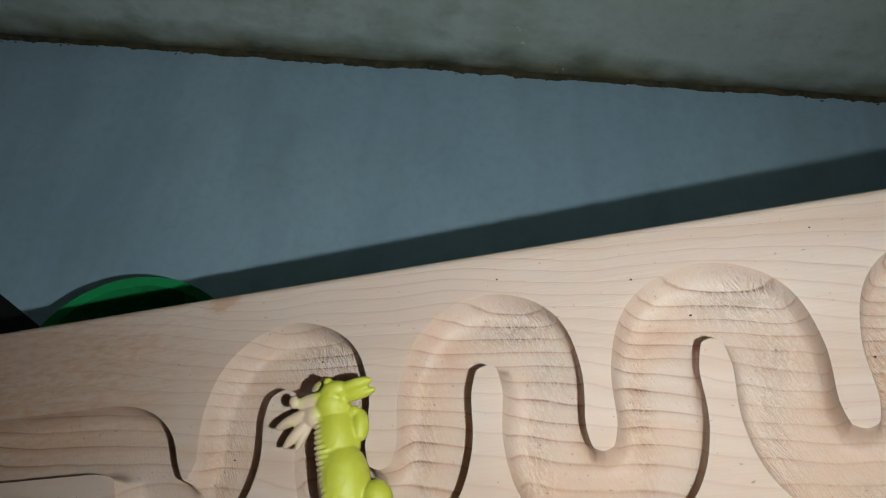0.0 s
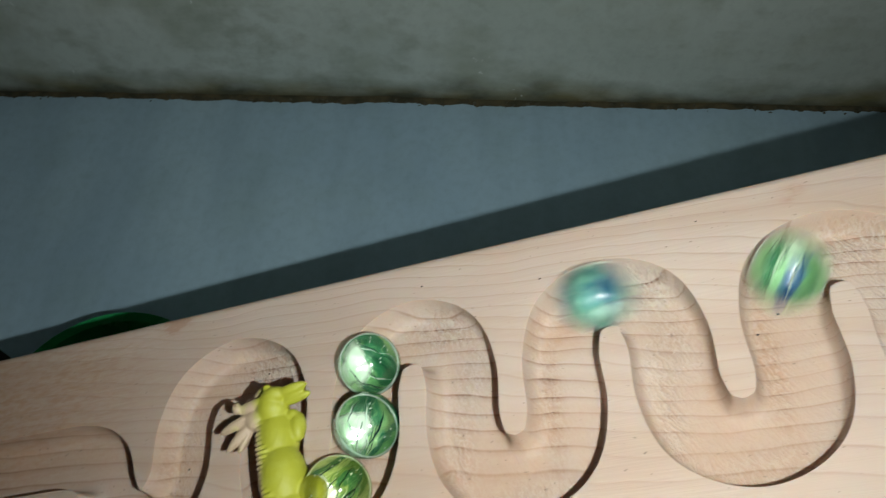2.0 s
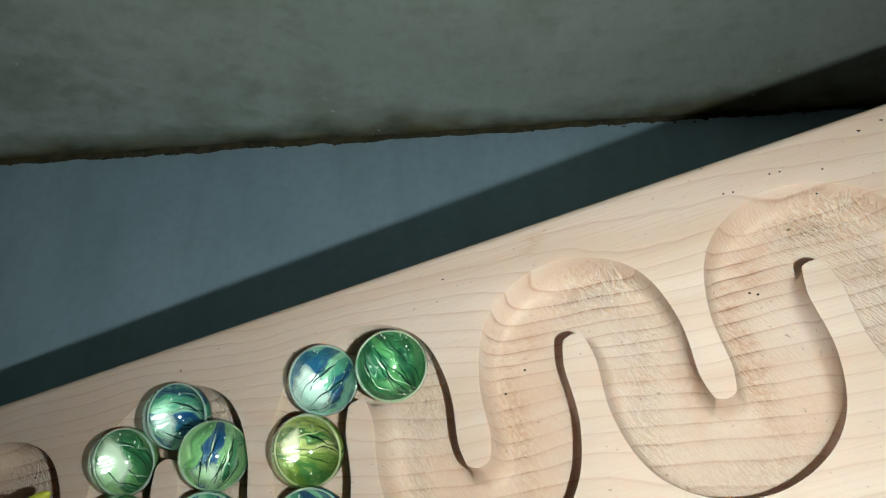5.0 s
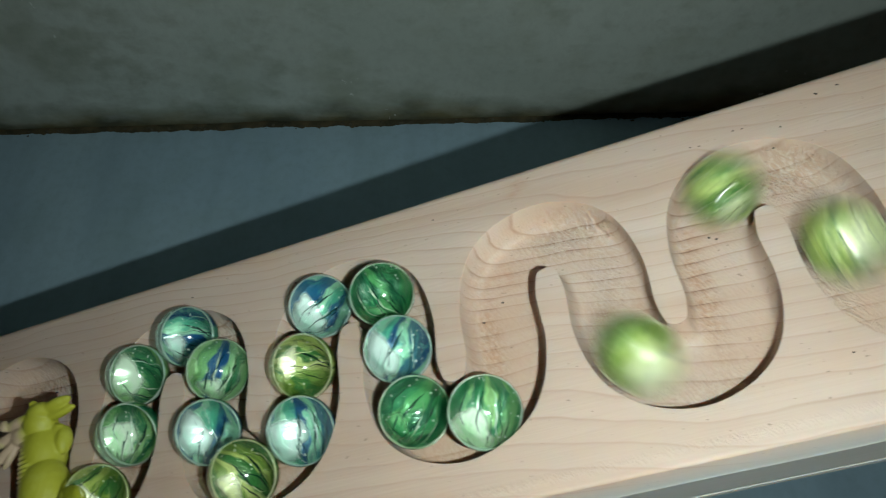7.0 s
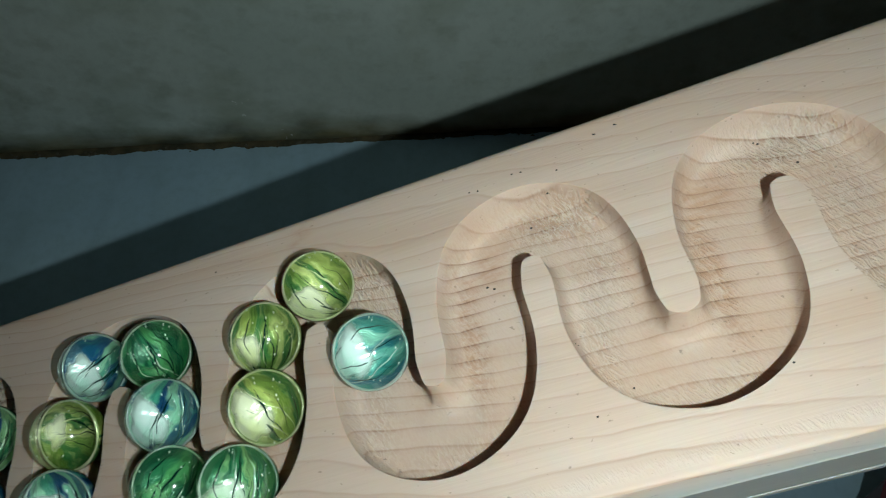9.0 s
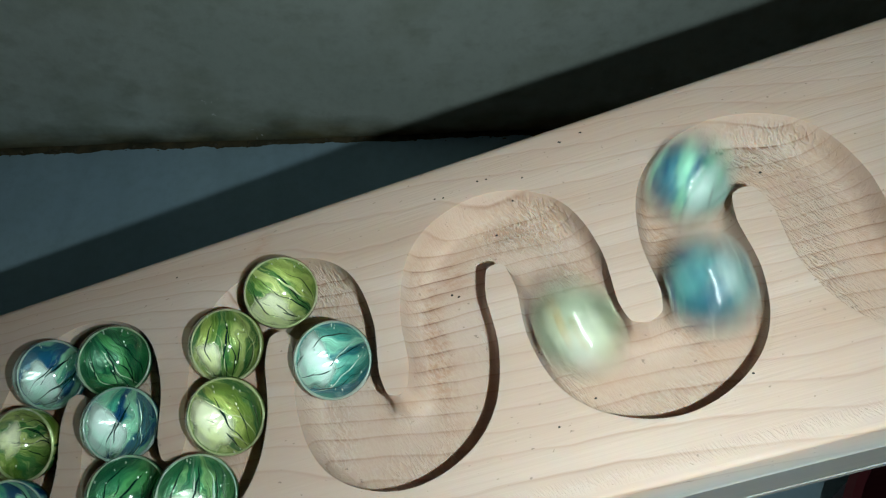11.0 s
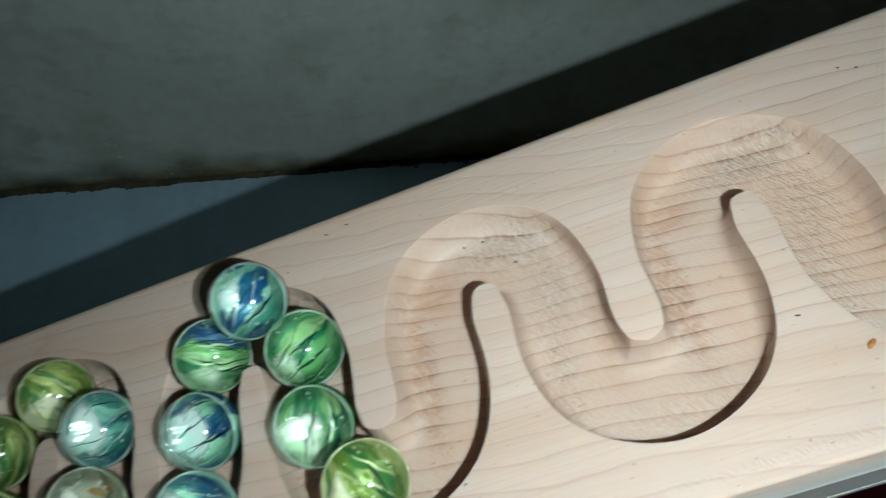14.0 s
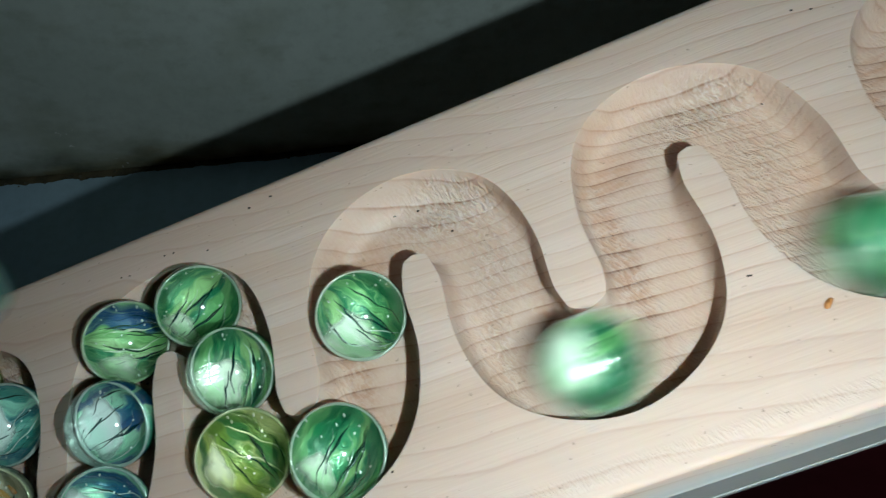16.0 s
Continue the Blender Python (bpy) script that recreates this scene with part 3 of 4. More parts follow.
# ---- green bowl, added black box, dark red tub ----
def build_bowl():
    r = 0.046
    bm = lathe([(0.0, 0.002), (r * 0.55, 0.0), (r * 0.62, 0.004), (r * 0.9, 0.035), (r, 0.055), (r + 0.004, 0.056), (r + 0.004, 0.053), (r * 0.94, 0.034), (r * 0.6, 0.006), (0.0, 0.005)])
    ob = part("bowl", bm, GREEN)
    ob.matrix_world = pose(-0.312, -0.237, 0.0)
    tagged(ob, "glossy green plastic bowl on the painted floor", "bowl")


# plain box added to fill the black corner left of the bowl
def build_black_box():
    bm = block(bmesh.new(), (0.12, 0.10, 0.05), (0, 0, 0.025), 0.006)
    ob = part("case", bm, BLACK)
    ob.matrix_world = pose(-0.4156, -0.241, 0.0, 0, 0, -29)
    tagged(ob, "plain black box added left of the bowl", "case")


def build_tub():
    r = 0.063
    ob = new("tub", None)
    part("body", lathe([(0.0, 0.001), (r * 0.8, 0.0), (r * 0.84, 0.004), (r - 0.003, 0.096), (r - 0.005, 0.096), (r * 0.81, 0.006), (0.0, 0.005)]), MAROON, ob)
    part("rim", lathe([(r - 0.005, 0.0955), (r - 0.0005, 0.0955), (r + 0.001, 0.0985), (r - 0.001, 0.101), (r - 0.004, 0.1005), (r - 0.005, 0.0955)]), MAROON, ob, "rolled rim")
    ob.matrix_world = pose(0.158, -0.295, 0.0)
    tagged(ob, "dark red plastic tub on the painted floor", "tub")


build_bowl()
build_black_box()
build_tub()


# ---- lime toy dragon, wedged in the groove ----
def build_toy():
    bm = bmesh.new()

    def lump(at, size, turn=0.0, tilt=0.0):
        m = Matrix.Translation(at) @ pose(0, 0, 0, tilt, 0, turn) @ Matrix.Diagonal((*size, 1))
        bmesh.ops.create_uvsphere(bm, u_segments=20, v_segments=12, radius=1.0, matrix=m)

    lump((0.0002, 0.0, 0.002), (0.0050, 0.0085, 0.0055))
    lump((0.0008, -0.0105, 0.002), (0.0059, 0.0088, 0.0058))
    lump((0.0006, -0.020, 0.001), (0.0062, 0.0090, 0.0058))
    lump((0.0004, 0.0065, 0.0045), (0.0042, 0.0040, 0.0042))
    lump((0.0022, 0.0086, 0.0065), (0.0038, 0.0023, 0.0029))
    lump((0.0068, 0.0086, 0.0070), (0.0046, 0.0014, 0.0017), 4)
    lump((0.0072, 0.0068, 0.0056), (0.0044, 0.0012, 0.0013), 3)
    lump((0.0012, 0.0106, 0.0082), (0.0011, 0.0009, 0.0010))
    lump((-0.0020, 0.0112, 0.0040), (0.0030, 0.0022, 0.0022), 25)
    lump((-0.0036, 0.0078, 0.0072), (0.0046, 0.0014, 0.0014), 4)
    lump((-0.0074, 0.0080, 0.0080), (0.0012, 0.0016, 0.0012))
    lump((-0.0084, 0.0044, 0.0070), (0.0046, 0.0013, 0.0013), 14)
    lump((-0.0078, 0.0015, 0.0062), (0.0048, 0.0013, 0.0012), 38)
    lump((-0.0062, 0.0012, 0.0056), (0.0046, 0.0010, 0.0010), 55)
    lump((-0.0038, 0.0046, 0.0060), (0.0028, 0.0026, 0.0020), 30)
    lump((0.0058, 0.0010, 0.0024), (0.0020, 0.0038, 0.0022), -6)
    lump((0.0050, 0.0040, 0.0034), (0.0016, 0.0014, 0.0014))
    lump((0.0078, -0.0155, 0.0012), (0.0034, 0.0040, 0.0034))
    for k in range(20):
        lump((-0.0013 - 0.0006 * math.sin(k * 0.24), 0.0052 - 0.0012 * k, 0.0057), (0.0024, 0.00048, 0.0016))
    ob = part("toy_dragon", bm, LIME)
    fuse = ob.modifiers.new("fuse", "REMESH")
    fuse.mode, fuse.voxel_size, fuse.use_smooth_shade = "VOXEL", 0.00032, True
    soft = ob.modifiers.new("soft", "SMOOTH")
    soft.factor, soft.iterations = 0.5, 3
    ob.matrix_world = BOARD @ pose(-0.1430, -0.0350, 0.0005, 0, 0, 9)
    tagged(ob, "lime green rubber toy dragon lying in the groove", "toy")


build_toy()


# ---- marbles ----
FACE = Vector((0.14, -0.46, 0.87)).to_track_quat("Z", "Y").to_matrix()
DISH = 0.968


def dish_z(r):
    """How deep the coloured core lies at r radii from the marble's axis."""
    return 0.02 - 0.50 * (1 - min(r / DISH, 1.0) ** 2)


def mesh_of(name, verts, faces):
    mesh = bpy.data.meshes.new(name)
    mesh.from_pydata([tuple(BALL * c for c in v) for v in verts], [], faces)
    mesh.shade_smooth()
    return mesh


def ball_mesh():
    bm = bmesh.new()
    bmesh.ops.create_uvsphere(bm, u_segments=64, v_segments=36, radius=BALL)
    mesh = bpy.data.meshes.new("glass")
    bm.to_mesh(mesh)
    bm.free()
    mesh.shade_smooth()
    return mesh


def core_mesh(seed):
    """The swirled core: a thick, gently rippled dish of coloured glass inside the clear ball."""
    verts, faces = [], []
    nu, nv = 56, 18
    for under in (0, 1):
        for j in range(nv + 1):
            r = DISH * j / nv
            for i in range(nu):
                a = 2 * math.pi * i / nu
                x, y = r * math.cos(a), r * math.sin(a)
                q = y / math.sqrt(1.03 - x * x)
                wave = 0.035 * math.sin(8.0 * q + 2.0 * x + seed) * (1 - (r / DISH) ** 4)
                z = dish_z(r) + wave
                if under:
                    z = min(z - 0.03, -math.sqrt(max(0.0, 0.95 - r * r)) + 0.02)
                verts.append((x, y, z))
    n = nu * (nv + 1)
    for j in range(nv):
        for i in range(nu):
            c, d = j * nu + i, j * nu + (i + 1) % nu
            faces.append((c, c + nu, d + nu, d))
            faces.append((n + c, n + d, n + d + nu, n + c + nu))
    for i in range(nu):
        c, d = nv * nu + i, nv * nu + (i + 1) % nu
        faces.append((c, n + c, n + d, d))
    return mesh_of("core", verts, faces)


def thread_mesh(q, reach, lean, fat, seed):
    """A dark hair of glass that curves from pole to pole over the core, thick in its middle and drawn out at its ends."""
    verts, faces = [], []
    nu, nv = 30, 6
    for i in range(nu + 1):
        u = i / nu
        x = -0.90 + (0.90 + reach) * u
        y = (q + lean * x + 0.05 * math.sin(4.2 * x + seed) + 0.02 * math.sin(11 * x + 2 * seed)) * math.sqrt(max(0.02, 0.96 - x * x))
        r = math.hypot(x, y)
        if r > 0.93:
            x, y, r = x * 0.93 / r, y * 0.93 / r, 0.93
        z = dish_z(r) + 0.07 + 0.03 * math.sin(5 * x + seed)
        thick = fat * (0.12 + math.sin(math.pi * u) * (0.65 + 0.35 * math.sin(7 * u + seed)))
        for k in range(nv):
            w = 2 * math.pi * k / nv
            verts.append((x, y + thick * math.cos(w), z + 0.6 * thick * math.sin(w)))
    for i in range(nu):
        for k in range(nv):
            c, d = i * nv + k, i * nv + (k + 1) % nv
            faces.append((c, d, d + nv, c + nv))
    return mesh_of("thread", verts, faces)


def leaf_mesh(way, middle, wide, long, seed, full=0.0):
    """A leaf just above the core that thins out towards its wavy edge: flecks, and gathered torchlight painted pale."""
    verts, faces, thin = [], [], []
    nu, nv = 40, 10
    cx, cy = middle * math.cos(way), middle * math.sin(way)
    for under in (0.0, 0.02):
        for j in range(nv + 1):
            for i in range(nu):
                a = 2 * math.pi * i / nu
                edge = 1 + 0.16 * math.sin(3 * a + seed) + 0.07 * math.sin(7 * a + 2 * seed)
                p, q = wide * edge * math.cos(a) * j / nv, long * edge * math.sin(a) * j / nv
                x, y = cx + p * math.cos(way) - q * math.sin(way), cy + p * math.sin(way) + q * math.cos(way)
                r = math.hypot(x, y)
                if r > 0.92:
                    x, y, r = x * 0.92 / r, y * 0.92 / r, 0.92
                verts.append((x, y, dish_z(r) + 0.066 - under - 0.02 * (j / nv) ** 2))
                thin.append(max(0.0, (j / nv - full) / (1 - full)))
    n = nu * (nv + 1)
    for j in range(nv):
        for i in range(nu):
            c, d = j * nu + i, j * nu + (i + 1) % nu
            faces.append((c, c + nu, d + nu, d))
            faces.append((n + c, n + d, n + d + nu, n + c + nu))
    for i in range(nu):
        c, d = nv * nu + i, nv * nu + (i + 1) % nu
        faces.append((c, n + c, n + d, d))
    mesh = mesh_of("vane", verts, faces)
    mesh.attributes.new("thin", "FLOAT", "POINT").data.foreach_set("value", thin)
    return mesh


def lit_rim_mesh(seed):
    """A thin, uneven pale ring: the light refracted at the marble's edge, put in as colour."""
    verts, faces = [], []
    nu, nv = 72, 6
    for i in range(nu):
        a = 2 * math.pi * i / nu
        fat = 0.023 + 0.014 * (0.5 + 0.5 * math.sin(a + seed)) + 0.007 * math.sin(5 * a + 3 * seed)
        for k in range(nv):
            w = 2 * math.pi * k / nv
            r = 0.958 + fat * math.cos(w)
            verts.append((r * math.cos(a), r * math.sin(a), 0.045 + 1.4 * fat * math.sin(w)))
    for i in range(nu):
        for k in range(nv):
            c, d = i * nv + k, i * nv + (k + 1) % nv
            e, f = ((i + 1) % nu) * nv + k, ((i + 1) % nu) * nv + (k + 1) % nv
            faces.append((c, e, f, d))
    return mesh_of("rim", verts, faces)


# small white beads that paint the torch's sparkles on the marble skin
def glint_mesh(seed):
    rng = random.Random(seed)
    bm = bmesh.new()
    for _ in range(16):
        a, r = rng.uniform(0, 6.28), 0.9 * math.sqrt(rng.random())
        d = Vector((r * math.cos(a), r * math.sin(a), math.sqrt(0.9 - r * r))) * BALL
        size = BALL * rng.uniform(0.010, 0.026)
        m = Matrix.Translation(d) @ pose(0, 0, 0, 0, 0, rng.uniform(40, 80)) @ Matrix.Diagonal((rng.uniform(1.0, 2.4), 1, 1, 1))
        bmesh.ops.create_icosphere(bm, subdivisions=1, radius=size, matrix=m)
    mesh = bpy.data.meshes.new("air_bubbles")
    bm.to_mesh(mesh)
    bm.free()
    mesh.shade_smooth()
    return mesh


BALL_MESH = ball_mesh()
TINTS = {
    "green": (0.90, 0.99, 0.92), "lime": (0.97, 0.99, 0.86), "teal": (0.88, 0.985, 0.95), "blue": (0.90, 0.98, 0.99), "clear": (0.97, 0.99, 0.97),
}
GLASS = {k: glass(k + "_glass", v) for k, v in TINTS.items()}
BANDS = {
    "green": ((0.03, 0.21, 0.085), (0.20, 0.48, 0.18), (0.03, 0.22, 0.11), (0.44, 0.68, 0.30), (0.08, 0.34, 0.16), (0.025, 0.18, 0.085)),
    "deep": ((0.02, 0.16, 0.07), (0.08, 0.36, 0.14), (0.015, 0.12, 0.06), (0.15, 0.44, 0.17), (0.035, 0.22, 0.11), (0.02, 0.15, 0.08)),
    "lime": ((0.21, 0.34, 0.06), (0.54, 0.64, 0.20), (0.05, 0.20, 0.06), (0.64, 0.72, 0.32), (0.22, 0.36, 0.09), (0.06, 0.22, 0.07)),
    "teal": ((0.05, 0.30, 0.27), (0.24, 0.60, 0.50), (0.03, 0.20, 0.25), (0.46, 0.80, 0.64), (0.08, 0.38, 0.34), (0.03, 0.18, 0.30)),
    "blue": ((0.025, 0.15, 0.30), (0.52, 0.86, 0.62), (0.012, 0.085, 0.25), (0.14, 0.50, 0.34), (0.58, 0.92, 0.66), (0.015, 0.10, 0.30)),
    "navy": ((0.05, 0.20, 0.28), (0.15, 0.42, 0.38), (0.02, 0.09, 0.22), (0.26, 0.54, 0.48), (0.05, 0.22, 0.28), (0.02, 0.10, 0.22)),
    "mixed": ((0.30, 0.58, 0.22), (0.60, 0.84, 0.44), (0.05, 0.28, 0.13), (0.48, 0.76, 0.40), (0.018, 0.10, 0.34), (0.015, 0.09, 0.30)),
    "clear": ((0.36, 0.40, 0.29), (0.58, 0.60, 0.44), (0.30, 0.35, 0.25), (0.64, 0.66, 0.50), (0.40, 0.43, 0.32), (0.28, 0.32, 0.23)),
}
CORES = {k: banded(k + "_core", v) for k, v in BANDS.items()}
# pale tones serve painted bright sides and rims as well as pale hairs
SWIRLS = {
    "yellow": swirl("yellow_glow", (0.95, 1.0, 0.66), (1.0, 1.0, 0.90), 0.2, 0.0),
    "lemon": swirl("lemon_rim_hair", (0.80, 0.92, 0.55), (0.99, 1.0, 0.80), 0.2, 0.0),
    "mint": swirl("mint_glow_hair", (0.78, 0.98, 0.86), (1.0, 1.0, 0.98), 0.25, 0.0),
    "pale": swirl("pale_green_glow_hair", (0.66, 0.92, 0.58), (0.97, 1.0, 0.88), 0.2, 0.0),
    "green": swirl("green_glow", (0.06, 0.30, 0.12), (0.30, 0.62, 0.30), 0.12, 0.1),
    "orange": swirl("orange_swirl", (0.45, 0.17, 0.03), (0.6, 0.35, 0.08)),
    "dark": swirl("dark_thread", (0.003, 0.022, 0.02), (0.006, 0.04, 0.04), 0.04),
    "white": plain("white_glint", (0.95, 0.98, 0.95), 0.2, (0.9, 0.95, 0.9)),
}
# glass tint, painted bright side, colour of the bright rim and pale hairs, words
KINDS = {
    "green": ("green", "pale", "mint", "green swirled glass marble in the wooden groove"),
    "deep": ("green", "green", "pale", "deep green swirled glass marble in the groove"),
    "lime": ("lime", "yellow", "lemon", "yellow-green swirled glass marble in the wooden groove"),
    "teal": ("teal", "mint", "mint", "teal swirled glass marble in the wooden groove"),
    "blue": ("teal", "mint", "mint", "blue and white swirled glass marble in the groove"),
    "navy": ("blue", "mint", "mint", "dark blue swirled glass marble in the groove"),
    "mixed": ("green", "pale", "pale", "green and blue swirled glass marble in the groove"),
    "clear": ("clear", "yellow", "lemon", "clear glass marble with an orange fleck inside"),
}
ORDER = "lime green green blue mixed blue lime blue lime blue deep blue deep green lime lime lime teal clear navy blue blue mixed blue green green lime green green green green".split()
# the way in which the swirl's poles point, and whether the painted bright side is broad, marble by marble
POLES = [20, 75, 130, 150, 35, 60, 110, 100, 160, 15, 80, 40, 25, 55, 85, 70, 95, 5, 50, 65, 120, 25, 135, 45, 10, 70, 85, 30, 95, 40, 60]
BROAD_GLOW = {1, 2, 3, 6, 8, 10, 12, 14, 15, 17, 18, 19, 21, 22, 26, 29, 30}
COREMESH = [core_mesh(1.7 * k) for k in range(4)]
THREADS = [thread_mesh(-0.62 + 0.155 * k, 0.30 + 0.5 * ((k * 5) % 7) / 7, 0.10 * math.sin(2.1 * k), 0.016 + 0.010 * (k % 3), 1.7 * k) for k in range(9)]
# pale leaves on the left: torchlight focused by the ball, put in as colour
GLOWS = [leaf_mesh(math.pi + 0.28 * (k - 1), 0.52, 0.54 + 0.04 * k, 0.86 - 0.05 * k, 1.9 * k, 0.42) for k in range(3)]
SMALL_GLOWS = [leaf_mesh(math.pi + 0.5 * (k - 1), 0.58, 0.36 + 0.03 * k, 0.66, 2.3 * k + 1) for k in range(3)]
FLECKS = [leaf_mesh(0.7, 0.30, 0.10, 0.26, 1.0, 0.7), leaf_mesh(2.9, 0.15, 0.16, 0.11, 2.0, 0.7), leaf_mesh(0.2, 0.55, 0.07, 0.16, 4.0, 0.7)]
LIT_RIMS = [lit_rim_mesh(2.4 + 0.9 * k) for k in range(3)]
GLINTS = [glint_mesh(k) for k in range(4)]


def build_marble(k):
    kind = ORDER[k - 1]
    tint, light, rim_hair, label = KINDS[kind]
    ob = new("marble", None)
    swung = FACE.to_4x4() @ Matrix.Rotation(radians(POLES[k - 1]), 4, "Z")

    def put(name, mesh, material, turn):
        mesh = mesh.copy()
        mesh.materials.append(material)
        v = new(name, mesh)
        v.parent = ob
        v.matrix_local = turn
        return v

    put("glass", BALL_MESH, GLASS[tint], FACE.to_4x4())
    put("core", COREMESH[k % 4], CORES[kind], swung)
    put("vane", (GLOWS if k in BROAD_GLOW else SMALL_GLOWS)[k % 3], SWIRLS[light], FACE.to_4x4())
    if kind == "clear":
        for mesh in FLECKS:
            put("fleck", mesh, SWIRLS["orange"], FACE.to_4x4())
    for j in range(1 if kind == "clear" else 4 + k % 3):
        put("thread", THREADS[(k * 2 + j * (2 if k % 2 else 4)) % 9], SWIRLS["dark"], swung)
    for j in range(2):
        put("thread", THREADS[(k * 2 + 1 + j * 3) % 9], SWIRLS[rim_hair], swung @ Matrix.Rotation(radians(14), 4, "Z"))
    put("rim", LIT_RIMS[k % 3], SWIRLS[rim_hair], FACE.to_4x4())
    put("air_bubbles", GLINTS[k % 4], SWIRLS["white"], FACE.to_4x4())
    return tagged(ob, label, "marble", "marbles on the run")


MARBLES = {k: build_marble(k) for k in range(1, 32)}
REST_Z = -DEPTH + BALL + 0.0002


# ---- the phone's torch beside the lens ----
def build_torch():
    ob = new("phone_torch", None)
    bm = lathe([(0.0015, 0.0), (0.0026, 0.0), (0.0026, 0.003), (0.0, 0.003)], 24)
    part("housing", bm, BLACK, ob)
    bm = bmesh.new()
    bmesh.ops.create_circle(bm, cap_ends=True, radius=0.00134, segments=24, matrix=Matrix.Translation((0, 0, 0.0006)) @ pose(0, 0, 0, 180, 0, 0))
    part("lens", bm, lamp_lens(), ob, "glowing white torch lens")
    return tagged(ob, "small glowing torch of a black phone", "torch")


torch = build_torch()


# ---- everything that moves ----
def roll(k, keys, rest=None, later=()):
    """A marble waits above, runs down the groove by (seconds, metres along it) and stays at rest (seconds, x, y); later: (seconds, x, y, z)."""
    wait = 1.36 + 0.0162 * (k - 1)
    rng = random.Random(k)
    tip = (rng.uniform(-7, 7), rng.uniform(-7, 7), rng.uniform(-25, 25))
    if keys:
        t1, s1 = keys[0]
    else:
        t1, s1 = rest[0] - 0.15, ALONG[np.argmin(np.abs(LINE[:, 0] - rest[1]) + np.abs(LINE[:, 1] - rest[2]))] + 0.03
        keys = [(t1, s1)]
    lead = t1 - (wait - s1) / 0.3
    times = [lead] + [t for t, s in keys]
    ways = [wait] + [s for t, s in keys]
    if rest:
        end = ALONG[np.argmin(np.hypot(LINE[:, 0] - rest[1], LINE[:, 1] - rest[2]))]
        times.append(rest[0])
        ways.append(min(end, ways[-1]))
        shift = np.array(rest[1:]) - on_line(ways[-1])
    axle = Vector((0.14, -0.46, 0.87))
    rate = -260.0
    settled = Matrix.Rotation(-radians(rate * (times[-1] - times[0])), 4, axle) @ pose(0, 0, 0, *tip)
    rows = []
    for f in range(0, 481):
        t = f / 30
        s = np.interp(t, times, ways)
        x, y = on_line(s)
        z = REST_Z
        if rest:
            w = min(1.0, max(0.0, (t - (rest[0] - 0.12)) / 0.12))
            x, y = x + w * shift[0], y + w * shift[1]
            z += w * 0.12 * float(np.hypot(*shift))
        if later and t >= later[0][0]:
            x, y, z = (float(np.interp(t, [r[0] for r in later], [r[c] for r in later])) for c in (1, 2, 3))
        moving = times[0] < t < times[-1] + 0.04 or (later and t >= later[0][0] - 0.034)
        if f in (0, 480) or moving or (f + 1) / 30 > times[0] > t:
            turn = rate * max(0.0, min(t, times[-1]) - times[0])
            rows.append((t, BOARD @ pose(x, y, z) @ Matrix.Rotation(radians(turn), 4, axle) @ settled))
    walk(MARBLES[k], rows)


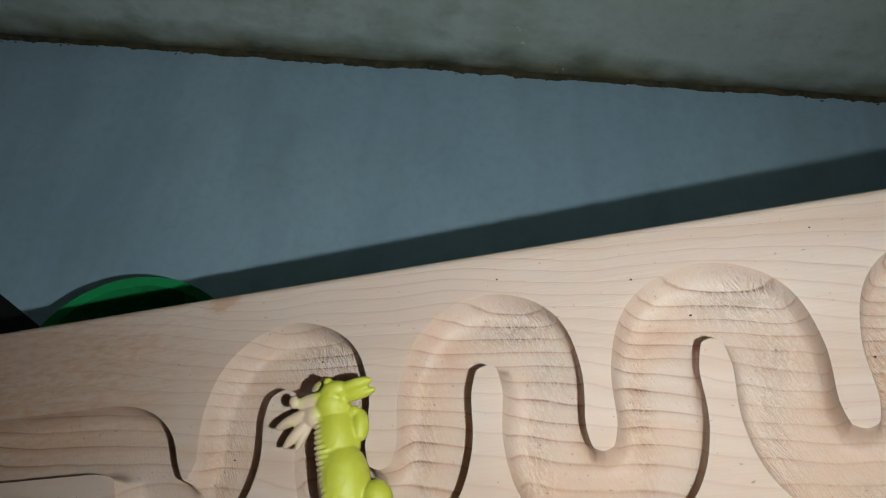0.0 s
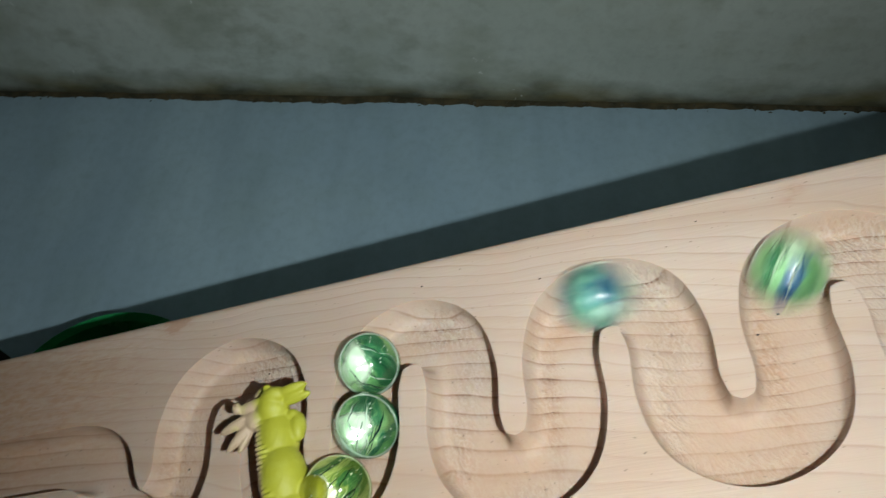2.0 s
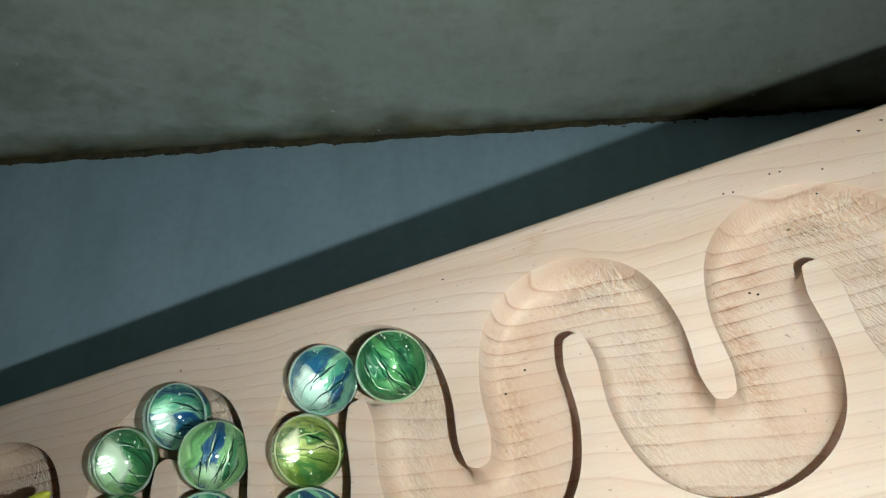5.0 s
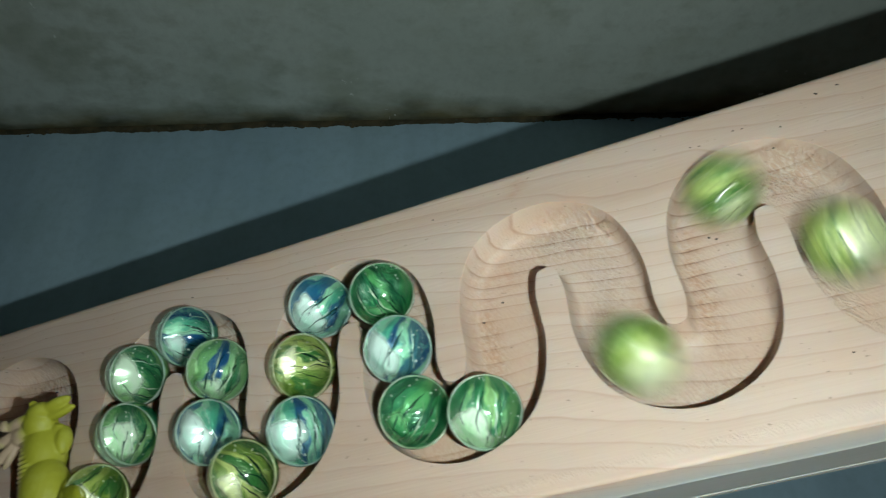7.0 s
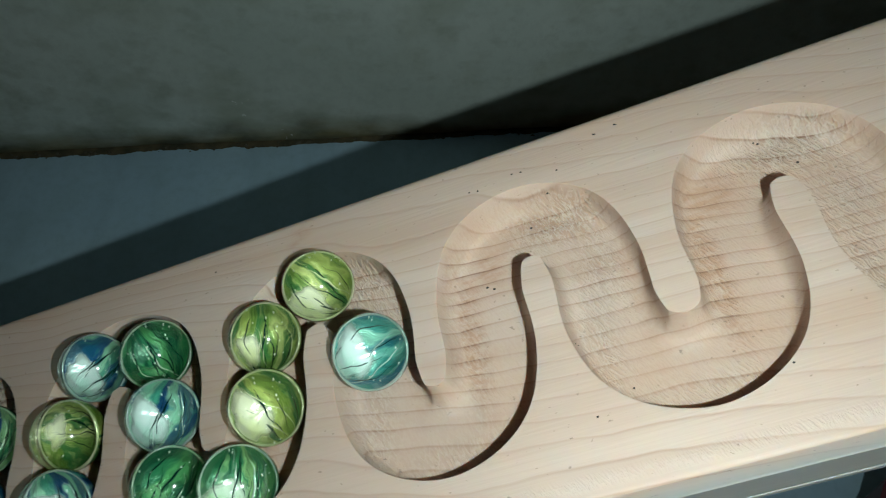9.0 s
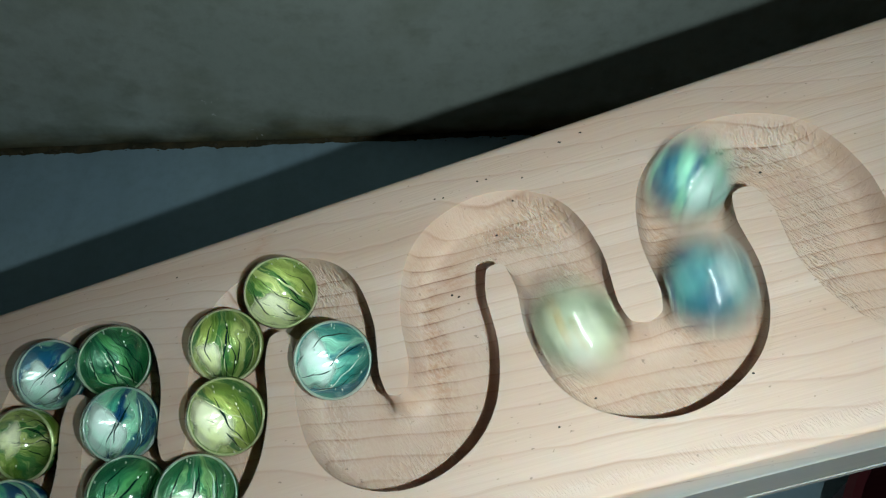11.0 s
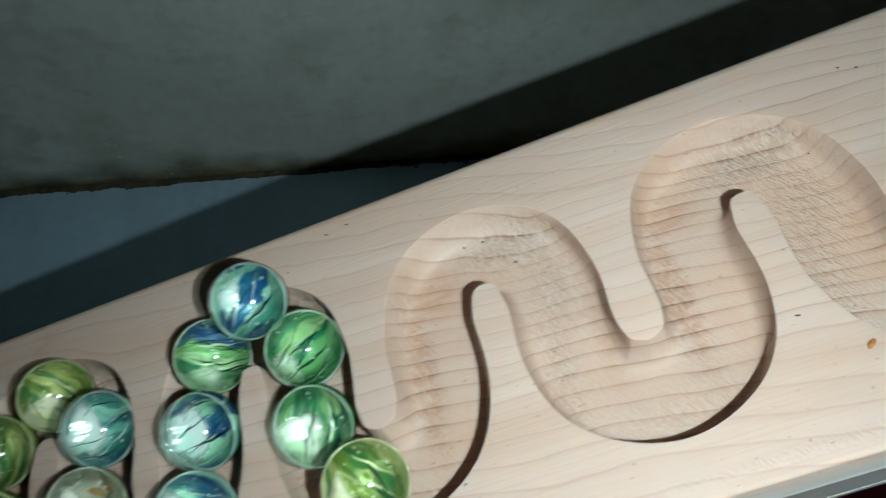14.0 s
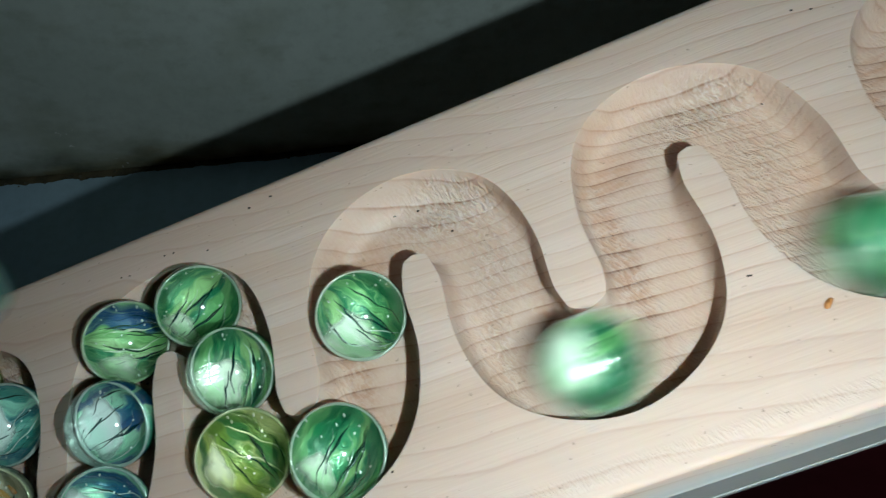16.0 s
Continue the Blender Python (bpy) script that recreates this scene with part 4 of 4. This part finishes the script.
def motions():
    walk(torch, [(t, pose(x, y, z, rx, ry, rz) @ pose(0.0277, -0.0083, -0.0035, 12, 11, 0)) for t, x, y, z, rx, ry, rz in PATH])
    roll(1, [(0.3, 0.9051), (0.4, 0.8668), (0.5, 0.8444), (0.6, 0.8161), (0.7, 0.787), (0.8, 0.7571), (0.9, 0.7316), (1.0, 0.7032)], (1.1, -0.1277, -0.0487))
    roll(2, [(0.4, 0.9071), (0.5, 0.8709), (0.6, 0.8511), (0.7, 0.824), (0.8, 0.793), (0.9, 0.7632), (1.0, 0.7371), (1.1, 0.7095)], (1.2, -0.1206, -0.0345))
    roll(3, [(0.9, 0.9065), (1.0, 0.8674), (1.1, 0.8476), (1.2, 0.8203), (1.3, 0.7896), (1.4, 0.7571), (1.5, 0.7301), (1.6, 0.7014)], (1.7, -0.1204, -0.0187))
    roll(4, [(1.6, 0.9143), (1.7, 0.8961), (1.8, 0.8685), (1.9, 0.841), (2.0, 0.8144), (2.1, 0.7854), (2.2, 0.7531), (2.3, 0.726)], (2.4, -0.1063, -0.0115))
    roll(5, [(1.9, 0.9282), (2.0, 0.9114), (2.1, 0.8799), (2.2, 0.8504), (2.3, 0.8234), (2.4, 0.7938), (2.5, 0.7649), (2.6, 0.7371)], (2.7, -0.0962, -0.0238))
    roll(6, [(2.1, 0.9403), (2.2, 0.9193), (2.3, 0.8919), (2.4, 0.8624), (2.5, 0.8348), (2.6, 0.8107), (2.7, 0.7786)], (2.9, -0.0978, -0.0395))
    roll(7, [(2.3, 0.9382), (2.4, 0.9168), (2.5, 0.8854), (2.6, 0.8594), (2.7, 0.8306), (2.8, 0.8071), (2.9, 0.7739)], (3.0, -0.0878, -0.0518))
    roll(8, [(2.9, 0.9579), (3.0, 0.9418), (3.1, 0.909), (3.2, 0.8799), (3.3, 0.8577), (3.4, 0.8275), (3.5, 0.8003)], (3.6, -0.0735, -0.0449))
    roll(9, [(3.0, 0.9609), (3.1, 0.927), (3.2, 0.8953), (3.3, 0.8816), (3.4, 0.8548), (3.5, 0.8293)], (3.7, -0.0732, -0.0291))
    roll(10, [(3.1, 0.9604), (3.2, 0.9335), (3.3, 0.9193), (3.4, 0.886), (3.5, 0.856), (3.6, 0.8257)], (3.8, -0.0683, -0.0140))
    roll(11, [(3.2, 0.9508), (3.3, 0.9335), (3.4, 0.9096), (3.5, 0.8794), (3.6, 0.8524)], (3.8, -0.0520, -0.0157))
    roll(12, [(6.3, 0.8721)], (6.4, -0.0491, -0.0313))
    roll(13, [(6.3, 0.9546), (6.4, 0.9245), (6.5, 0.8994)], (6.7, -0.0464, -0.0471))
    roll(14, [(6.3, 1.0264), (6.4, 0.9989), (6.5, 0.9654), (6.6, 0.9389), (6.7, 0.9131), (6.8, 0.8888)], (6.9, -0.0311, -0.0510))
    roll(15, [(6.7, 1.0446), (6.8, 1.02), (6.9, 0.9904), (7.0, 0.9626), (7.1, 0.9355), (7.2, 0.9137)], (7.4, -0.0248, -0.0365))
    roll(16, [(6.9, 1.0424), (7.0, 1.0188), (7.1, 0.9918), (7.2, 0.9591), (7.3, 0.9311)], (7.4, -0.0246, -0.0206))
    roll(17, [(7.0, 1.0535), (7.1, 1.0282), (7.2, 1.0006), (7.3, 0.9754)], (7.5, -0.0115, -0.0117))
    roll(18, [(7.1, 1.0567), (7.2, 1.0324), (7.3, 1.006), (7.4, 0.9754)], (7.5, -0.0012, -0.0313), [(11.3, -0.0012, -0.0313, -0.0004), (11.42, 0.0000, -0.0231, -0.0004), (16.0, 0.0000, -0.0231, -0.0004)])
    roll(19, [], (11.4, -0.0021, -0.0388))
    roll(20, [(11.3, 1.0075)], (11.5, 0.0064, -0.0522))
    roll(21, [(11.3, 1.0318)], (11.47, 0.0213, -0.0469))
    roll(22, [(11.3, 1.1187), (11.4, 1.0804), (11.5, 1.0509)], (11.7, 0.0231, -0.0312))
    roll(23, [(11.3, 1.1474), (11.4, 1.1222), (11.5, 1.0837), (11.6, 1.0518)], (11.8, 0.0262, -0.0157))
    roll(24, [(11.5, 1.1566), (11.6, 1.1308), (11.7, 1.0992), (11.8, 1.0673)], (12.0, 0.0409, -0.0149), [(12.55, 0.0409, -0.0149, -0.0004), (12.65, 0.0405, -0.0125, 0.0045), (12.8, 0.0387, -0.0108, 0.0065), (15.7, 0.0387, -0.0108, 0.0065), (15.8, 0.0375, -0.0095, 0.0075), (15.9, 0.0220, -0.0040, 0.0100), (16.0, -0.0010, 0.0002, 0.0120)])
    roll(25, [(12.1, 1.2252), (12.2, 1.1616), (12.3, 1.1337), (12.4, 1.1099), (12.5, 1.0729), (12.6, 1.046)], (12.7, 0.0463, -0.0214), [(15.7, 0.0463, -0.0214, -0.0004), (15.85, 0.0417, -0.0141, -0.0004), (16.0, 0.0417, -0.0141, -0.0004)])
    roll(26, [(12.2, 1.1651), (12.3, 1.1574), (12.4, 1.1285), (12.5, 1.0964), (12.6, 1.0644)], (12.7, 0.0463, -0.0378), [(15.7, 0.0463, -0.0378, -0.0004), (15.85, 0.0472, -0.0299, -0.0004), (16.0, 0.0472, -0.0299, -0.0004)])
    roll(27, [(12.4, 1.1623), (12.5, 1.1362), (12.6, 1.1083), (12.7, 1.0755)], (12.8, 0.0546, -0.0513), [(15.7, 0.0546, -0.0513, -0.0004), (15.85, 0.0477, -0.0457, -0.0004), (16.0, 0.0477, -0.0457, -0.0004)])
    roll(28, [(15.1, 1.2567), (15.2, 1.2306), (15.3, 1.2067), (15.4, 1.1806), (15.5, 1.1524), (15.6, 1.124), (15.7, 1.0932)], (15.8, 0.0638, -0.0508))
    roll(29, [(15.2, 1.2606), (15.3, 1.2343), (15.4, 1.2109), (15.5, 1.1813), (15.6, 1.1524), (15.7, 1.1247)], (15.8, 0.0721, -0.0288))
    roll(30, [(15.6, 1.2775), (15.7, 1.2567), (15.8, 1.2318), (15.9, 1.2037), (16.0, 1.1813)])
    roll(31, [(16.0, 1.2816)])


motions()
